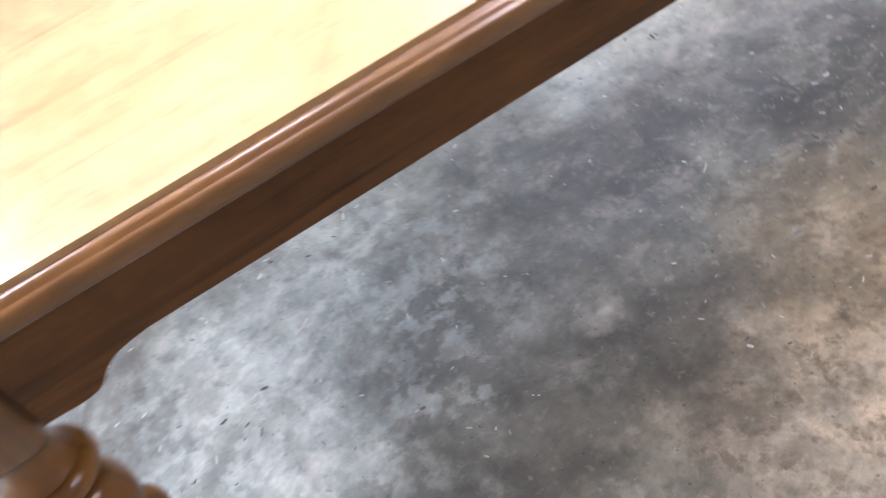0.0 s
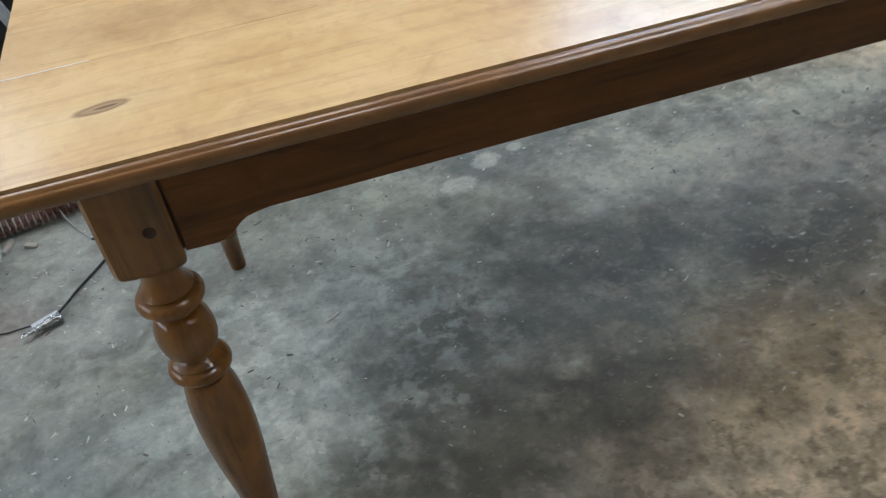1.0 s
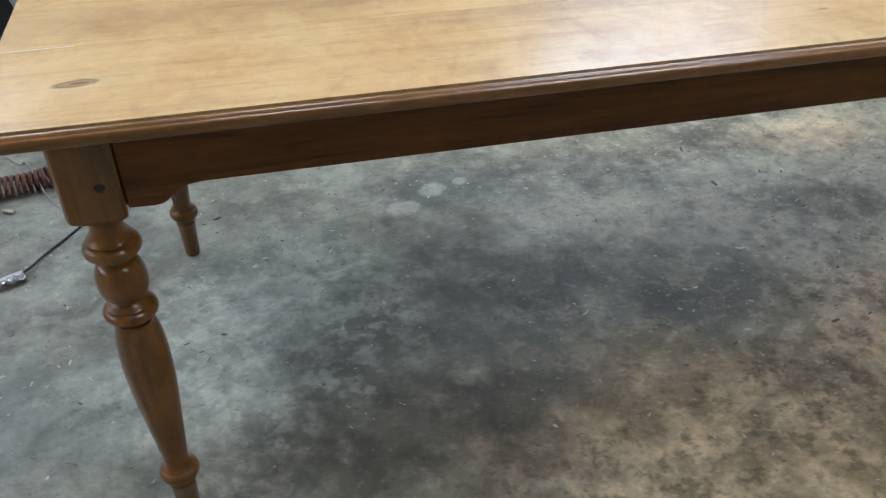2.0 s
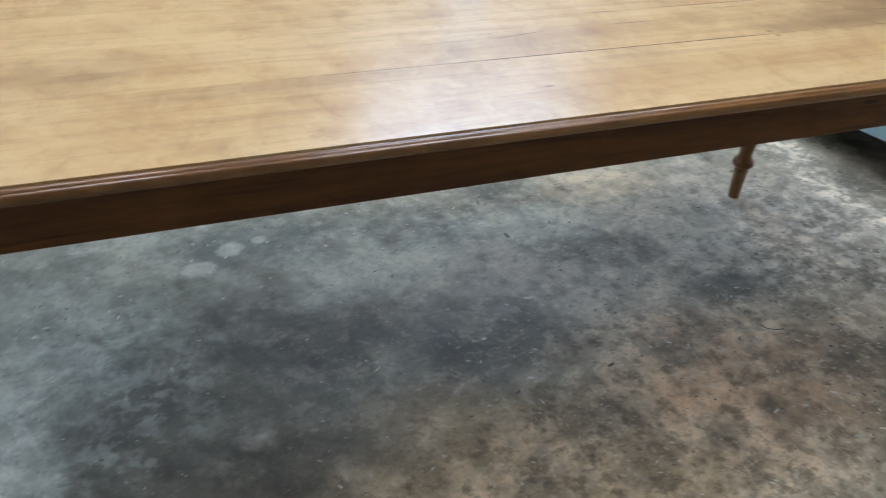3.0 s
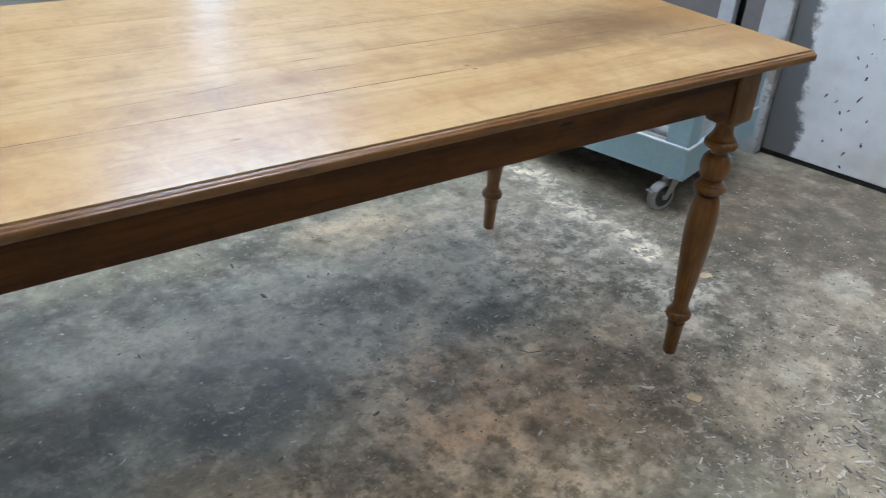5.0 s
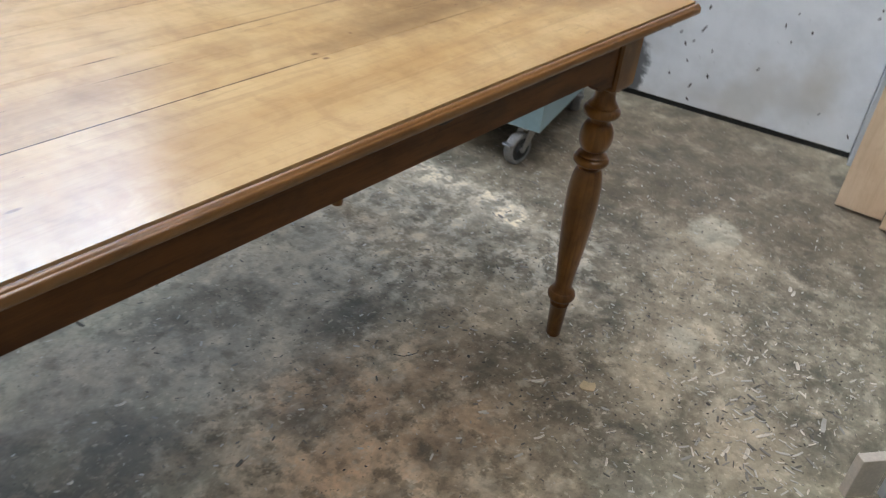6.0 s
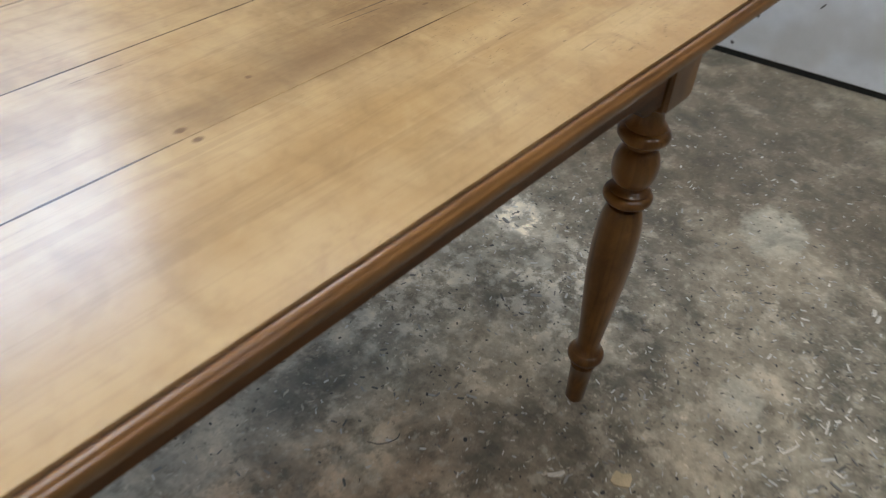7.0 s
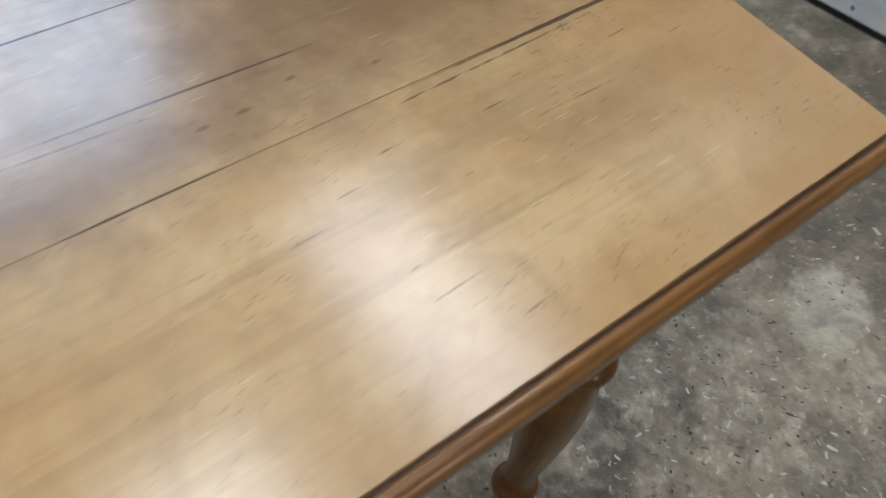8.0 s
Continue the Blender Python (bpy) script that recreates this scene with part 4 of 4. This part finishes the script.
bundle = thing("paper_stack", "stack of pale paper sheets lying in the cart tray", "paper", (2.583, 0.473, 0), 14.5)
rng = random.Random(3)
for i in range(7):
    bm = box(0.10 + rng.uniform(-0.01, 0.01), 0.50 + rng.uniform(-0.01, 0.01), 0.11, 0.75 + rng.uniform(-0.02, 0.02), CZ + 0.0045 + i * 0.0190, CZ + 0.0230 + i * 0.0190, 0.002, seg=1)
    part("sheet", bm, paper_mat, bundle)

block = link("wood_block", box(0.43, 0.545, 0.115, 0.20, 0.2640, 0.290, 0.003), pale_wood)
block.matrix_world = pose(2.583, 0.473, 0, 0, 0, 14.5)
tagged(block, "raw pine offcut lying on the papers in the cart", "wood block")

# ---------------------------------------------------------------- boards leaning beside the panel


def leaning_board(x, y, turn, lean, w, t, h, label):
    b = link("board", box(-t, 0, -w / 2, w / 2, 0, h, 0.002), pale_wood)
    b.matrix_world = pose(x, y, 0, 0, 0, turn) @ pose(0, 0, t * math.sin(radians(lean)) if lean > 0 else 0, 0, lean, 0)
    return tagged(b, label, "board", "leaning boards")


leaning_board(3.155, -0.300, 8, 13, 0.135, 0.022, 0.36, "short raw pine board leaning beside the wall panel")
leaning_board(3.125, -0.460, 8, 13, 0.170, 0.022, 0.55, "raw pine board leaning beside a shorter one")
offcut = link("offcut", box(-0.030, 0.030, -0.011, 0.011, 0, 0.100, 0.002), weathered_pine)
offcut.matrix_world = pose(2.072, -0.672, 0, 0, 0, -38)
tagged(offcut, "weathered pale pine offcut standing on end on the floor", "wood block")
batten = link("batten", box(-0.020, 0.020, -0.009, 0.009, 0, 0.150, 0.002), post_paint)
batten.matrix_world = pose(2.112, -0.722, 0, 0, 0, -38)
tagged(batten, "grey painted batten standing beside a pine offcut", "wood block")
crate = thing("crate", "teal plastic crate standing on the floor beside an offcut", "crate", (2.19, -0.86, 0), -38)
bm = bmesh.new()
for x0, x1, y0, y1, z0, z1 in ((-0.12, 0.12, -0.09, 0.09, 0, 0.006), (-0.12, -0.112, -0.09, 0.09, 0.006, 0.14), (0.112, 0.12, -0.09, 0.09, 0.006, 0.14), (-0.112, 0.112, -0.09, -0.082, 0.006, 0.14), (-0.112, 0.112, 0.082, 0.09, 0.006, 0.14)):
    box(x0, x1, y0, y1, z0, z1, bm=bm)
part("tray", bm, teal_plastic, crate)
bm = bmesh.new()
for x0, x1, y0, y1 in ((-0.128, 0.128, -0.098, -0.082), (-0.128, 0.128, 0.082, 0.098), (-0.128, -0.112, -0.082, 0.082), (0.112, 0.128, -0.082, 0.082)):
    box(x0, x1, y0, y1, 0.141, 0.150, 0.002, bm=bm, seg=1)
part("rim", bm, teal_plastic, crate)

# ---------------------------------------------------------------- cable, connector and hose at the table's other end
line = smooth_line([(-0.66, 0.80, 0.003), (-0.56, 0.735, 0.003), (-0.480, 0.700, 0.003), (-0.440, 0.694, 0.006), (-0.405, 0.690, 0.010)])
tail = smooth_line([(-0.362, 0.702, 0.012), (-0.345, 0.735, 0.008), (-0.327, 0.771, 0.005), (-0.280, 0.838, 0.004), (-0.256, 0.878, 0.004), (-0.266, 0.912, 0.004), (-0.302, 0.936, 0.004)])
thin = smooth_line([(-0.302, 0.936, 0.004), (-0.347, 1.006, 0.006), (-0.372, 1.050, 0.040), (-0.392, 1.085, 0.062), (-0.412, 1.130, 0.045), (-0.440, 1.180, 0.012), (-0.50, 1.26, 0.003)])
cable = thing("cable", "thin dark cable with a foil-wrapped connector lying on the floor", "cable", (-0.39, 0.68, 0))
shift = Matrix.Translation((0.39, -0.68, 0))
for pts, rad, mat, note in ((line, 0.0020, black_rubber, ""), (tail, 0.0028, black_rubber, ""), (thin, 0.0018, rubber_grey, "thin grey lead")):
    bm = rod(pts, rad)
    bmesh.ops.transform(bm, matrix=shift, verts=bm.verts)
    part("lead", bm, mat, cable, note, True)
bm = bmesh.new()
rings = []
rng = random.Random(11)
for i in range(13):
    w = i / 12
    r = 0.002 + 0.0062 * min(1, 1.3 * w)
    rings.append([bm.verts.new((-0.045 + 0.080 * w + 0.003 * rng.random(), -0.004 + (r + 0.0035 * rng.random()) * math.cos(a), 0.014 + (r + 0.0035 * rng.random()) * 0.9 * math.sin(a)))
                  for a in [2 * math.pi * k / 10 for k in range(10)]])
for a, b in zip(rings, rings[1:]):
    for k in range(10):
        bm.faces.new((a[k], a[(k + 1) % 10], b[(k + 1) % 10], b[k]))
bm.faces.new(rings[0]), bm.faces.new(rings[-1])
bmesh.ops.rotate(bm, cent=(0, 0, 0), matrix=Matrix.Rotation(radians(24), 3, "Z"), verts=bm.verts)
part("connector", bm, foil, cable, "crumpled silver foil wrapping")
bm = rod([(-0.018, 0.007, 0.015), (0.010, 0.008, 0.016), (0.036, 0.008, 0.016)], 0.0048, 12)
bmesh.ops.rotate(bm, cent=(0, 0, 0), matrix=Matrix.Rotation(radians(24), 3, "Z"), verts=bm.verts)
part("tape_roll", bm, tape_white, cable, "white tape round the joint", True)

coil, run = [], 0.0
axis_pts = smooth_line([(-0.78, 1.015, 0.030), (-0.60, 1.025, 0.030), (-0.485, 1.040, 0.030), (-0.385, 1.058, 0.030), (-0.330, 1.085, 0.030), (-0.25, 1.16, 0.030), (-0.15, 1.26, 0.030)], 90)
for i, p in enumerate(axis_pts):
    q = axis_pts[min(i + 1, len(axis_pts) - 1)] - axis_pts[max(i - 1, 0)]
    run += (p - axis_pts[max(i - 1, 0)]).length
    d = q.normalized()
    side = d.cross(Vector((0, 0, 1))).normalized()
    a = 2 * math.pi * run / 0.0140
    coil.append(p + 0.022 * (math.cos(a) * side + math.sin(a) * Vector((0, 0, 1))))
hose = link("air_hose", rod(coil, 0.0050, 8), hose_red, smooth=True)
tagged(hose, "coiled dull red air hose lying on the floor", "hose")
# black cabinet on grey splayed legs in the far corner
cabinet = thing("tool_cabinet", "black metal tool cabinet on pale grey splayed legs", "cabinet", (-0.80, 1.95, 0))
part("body", box(-0.42, 0.50, -0.20, 0.30, 0.16, 0.74, 0.008), black_enamel, cabinet)
part("base", box(-0.40, 0.48, -0.17, 0.28, 0.02, 0.157, 0.004), black_enamel, cabinet)
for lx, ly, dx in ((0.235, -0.235, 0.16), (-0.30, -0.235, -0.16), (0.235, 0.33, 0.16), (-0.30, 0.33, -0.16)):
    bm = bmesh.new()
    extrude([(lx, 0.56), (lx + 0.028, 0.56), (lx + 0.028 + dx, 0.0), (lx + dx, 0.0)], ly - 0.012, ly + 0.012, "y", bm)
    part("leg", bm, leg_paint, cabinet, "pale grey splayed metal leg")
bin_ = thing("plastic_tub", "white plastic tub standing on the floor", "tub", (-0.600, 0.965, 0))
part("wall", lathe([(0.0, 0.10), (0.30, 0.118), (0.31, 0.124), (0.32, 0.124), (0.32, 0.114), (0.012, 0.096), (0.012, 0.002)], 40), white_cloth, bin_, "", True)
for x, y, turn, w, l, h in ((-0.487, 0.987, 70, 0.012, 0.045, 0.010), (-0.436, 0.973, -25, 0.012, 0.030, 0.008)):
    o = link("offcut", box(-l / 2, l / 2, -w / 2, w / 2, 0, h, 0.002), scrap_wood)
    o.matrix_world = pose(x, y, 0, 0, 0, turn)
    tagged(o, "small pale wooden offcut lying on the floor", "wood scrap", "small offcuts")

# ---------------------------------------------------------------- scraps on the floor


def flake(bm, x, y, length, width, turn, lift, curl, z=0.0006, bend=0.0):
    """A thin curled shaving, two plates thick enough to cast a shadow."""
    c, s = math.cos(turn), math.sin(turn)
    rows = []
    for i in range(4):
        u = i / 3 - 0.5
        w = width * (1 - 1.1 * u * u) / 2
        h = z + curl * (2 * u) ** 2 + lift * (u + 0.5)
        off = bend * (2 * u) ** 2
        rows.append([(x + c * u * length - s * (v + off), y + s * u * length + c * (v + off), h) for v in (-w, w)])
    up = [[bm.verts.new((px, py, pz + 0.0008)) for px, py, pz in r] for r in rows]
    dn = [[bm.verts.new((px, py, pz)) for px, py, pz in r] for r in rows]
    for a, b, lo, hi in zip(up, up[1:], dn, dn[1:]):
        bm.faces.new((a[0], b[0], b[1], a[1]))
        bm.faces.new((lo[0], lo[1], hi[1], hi[0]))
        bm.faces.new((a[0], lo[0], hi[0], b[0]))
        bm.faces.new((a[1], b[1], hi[1], lo[1]))


SHAVINGS = [(1.739, -0.167, 0.030, 0.008, -20), (1.782, -0.295, 0.026, 0.007, 25), (1.980, -0.447, 0.045, 0.010, 0), (2.005, -0.480, 0.040, 0.013, 10), (2.080, -0.483, 0.050, 0.010, 150),
            (2.340, -0.448, 0.034, 0.012, 30), (2.081, -0.421, 0.030, 0.006, 60), (2.352, -0.213, 0.020, 0.008, 0), (2.612, -0.317, 0.026, 0.013, 15)]
MORE_SHAVINGS = [(1.856, -0.259, 0.028, 0.006, -30),
            (1.866, -0.071, 0.036, 0.012, -35), (2.181, -0.332, 0.050, 0.007, -20), (1.216, 0.444, 0.026, 0.009, -10), (1.055, 0.338, 0.014, 0.008, 0), (0.797, 0.314, 0.022, 0.003, 35),
            (0.155, 0.481, 0.042, 0.006, 30), (2.60, -0.33, 0.03, 0.010, 5), (2.27, -0.36, 0.04, 0.006, 12), (2.12, -0.30, 0.035, 0.007, -15), (1.93, -0.40, 0.03, 0.006, 40)]
for x, y, l, w, turn in SHAVINGS + MORE_SHAVINGS:
    bm = bmesh.new()
    flake(bm, 0, 0, 0.8 * l, 0.7 * w, 0, 0.0, 0.0015, 0.0004, 0.1 * w)
    o = link("wood_shaving", bm, shaving_wood)
    o.matrix_world = pose(x, y, 0, 0, 0, turn)
    tagged(o, "thin pale wood shaving lying on the concrete", "wood shaving", "wood shavings")


def veneer_chip(x, y, r, turn, seed):
    rng = random.Random(seed)
    bm = bmesh.new()
    out = [(0.9 * r * rng.uniform(0.55, 1.15) * math.cos(2 * math.pi * k / 9), 0.8 * r * rng.uniform(0.55, 1.15) * math.sin(2 * math.pi * k / 9)) for k in range(9)]
    extrude(out, 0.0004, 0.0030, "z", bm)
    o = link("wood_chip", bm, veneer_mat)
    o.matrix_world = pose(x, y, 0, 0, 0, turn)
    tagged(o, "flat pale wood chip lying on the concrete", "wood chip", "wood chips")


veneer_chip(1.930, -0.152, 0.021, -20, 2)
veneer_chip(2.385, 0.185, 0.024, 30, 4)
curl = smooth_line([(1.700, 0.190, 0.003), (1.712, 0.170, 0.004), (1.735, 0.158, 0.006), (1.748, 0.162, 0.004)], 8)
o = link("string_scrap", rod([p - Vector((1.72, 0.17, 0)) for p in curl], 0.0009, 6), dirt_dark)
o.matrix_world = pose(1.72, 0.17, 0)
tagged(o, "short dark curl of string lying on the floor", "scrap")

rng = random.Random(21)
bm = bmesh.new()


def scatter(n, x0, x1, y0, y1, l0, l1, thin=0.35):
    for _ in range(n):
        x, y = rng.uniform(x0, x1), rng.uniform(y0, y1)
        l = rng.uniform(l0, l1) * (1 + 0.6 * (rng.random() > 0.93))
        flake(bm, x, y, l, l * rng.uniform(thin, 2 * thin), rng.uniform(0, 6.3), rng.uniform(0, 0.20) * l, rng.uniform(0, 0.07) * l)


scatter(1000, 1.85, 3.05, -0.75, 0.75, 0.003, 0.008, 0.2)
scatter(500, 1.75, 2.50, -0.60, -0.05, 0.003, 0.011, 0.16)
scatter(400, 2.1, 2.6, 0.15, 0.95, 0.003, 0.008, 0.2)
scatter(480, -0.70, 1.2, 0.0, 1.3, 0.003, 0.009, 0.25)
scatter(180, 0.9, 2.0, -0.4, 1.0, 0.002, 0.006, 0.2)
scatter(260, 1.2, 2.6, 0.15, 1.0, 0.005, 0.014, 0.20)
scatter(520, 1.7, 3.0, -0.75, 0.5, 0.005, 0.012, 0.22)
scatter(90, 1.85, 2.25, -0.60, -0.38, 0.010, 0.026, 0.15)
scatter(150, 0.9, 1.8, -0.45, 0.3, 0.005, 0.012, 0.20)
scatter(110, -0.60, 0.35, 0.10, 0.95, 0.005, 0.013, 0.16)
scatter(120, 0.2, 1.2, 0.6, 1.0, 0.003, 0.008, 0.3)
scatter(160, 2.8, 3.5, -0.5, 0.7, 0.003, 0.008, 0.2)
# dark crumbs and a drift of paler, larger shavings beside the table's end
bm_grit, bm = bm, bmesh.new()
scatter(300, 1.80, 2.65, -0.60, 0.40, 0.003, 0.006, 0.40)
scatter(90, 1.2, 2.0, -0.35, 0.70, 0.003, 0.006, 0.35)
tagged(link("dark_crumbs", bm, dirt_dark), "scattered dark crumbs of bark and dirt on the floor", "litter", kind="stuff")
bm = bmesh.new()
scatter(55, 1.98, 2.45, -0.62, -0.28, 0.005, 0.013, 0.17)
scatter(22, 2.02, 2.36, -0.58, -0.40, 0.009, 0.019, 0.18)
scatter(45, 1.70, 2.70, -0.55, 0.05, 0.006, 0.013, 0.18)
tagged(link("pale_shavings", bm, shaving_wood), "drift of pale wood shavings on the concrete", "litter", kind="stuff")
grit = link("floor_litter", bm_grit, grit_mat)
tagged(grit, "scattered sawdust crumbs and small shavings on the floor", "litter", kind="stuff")
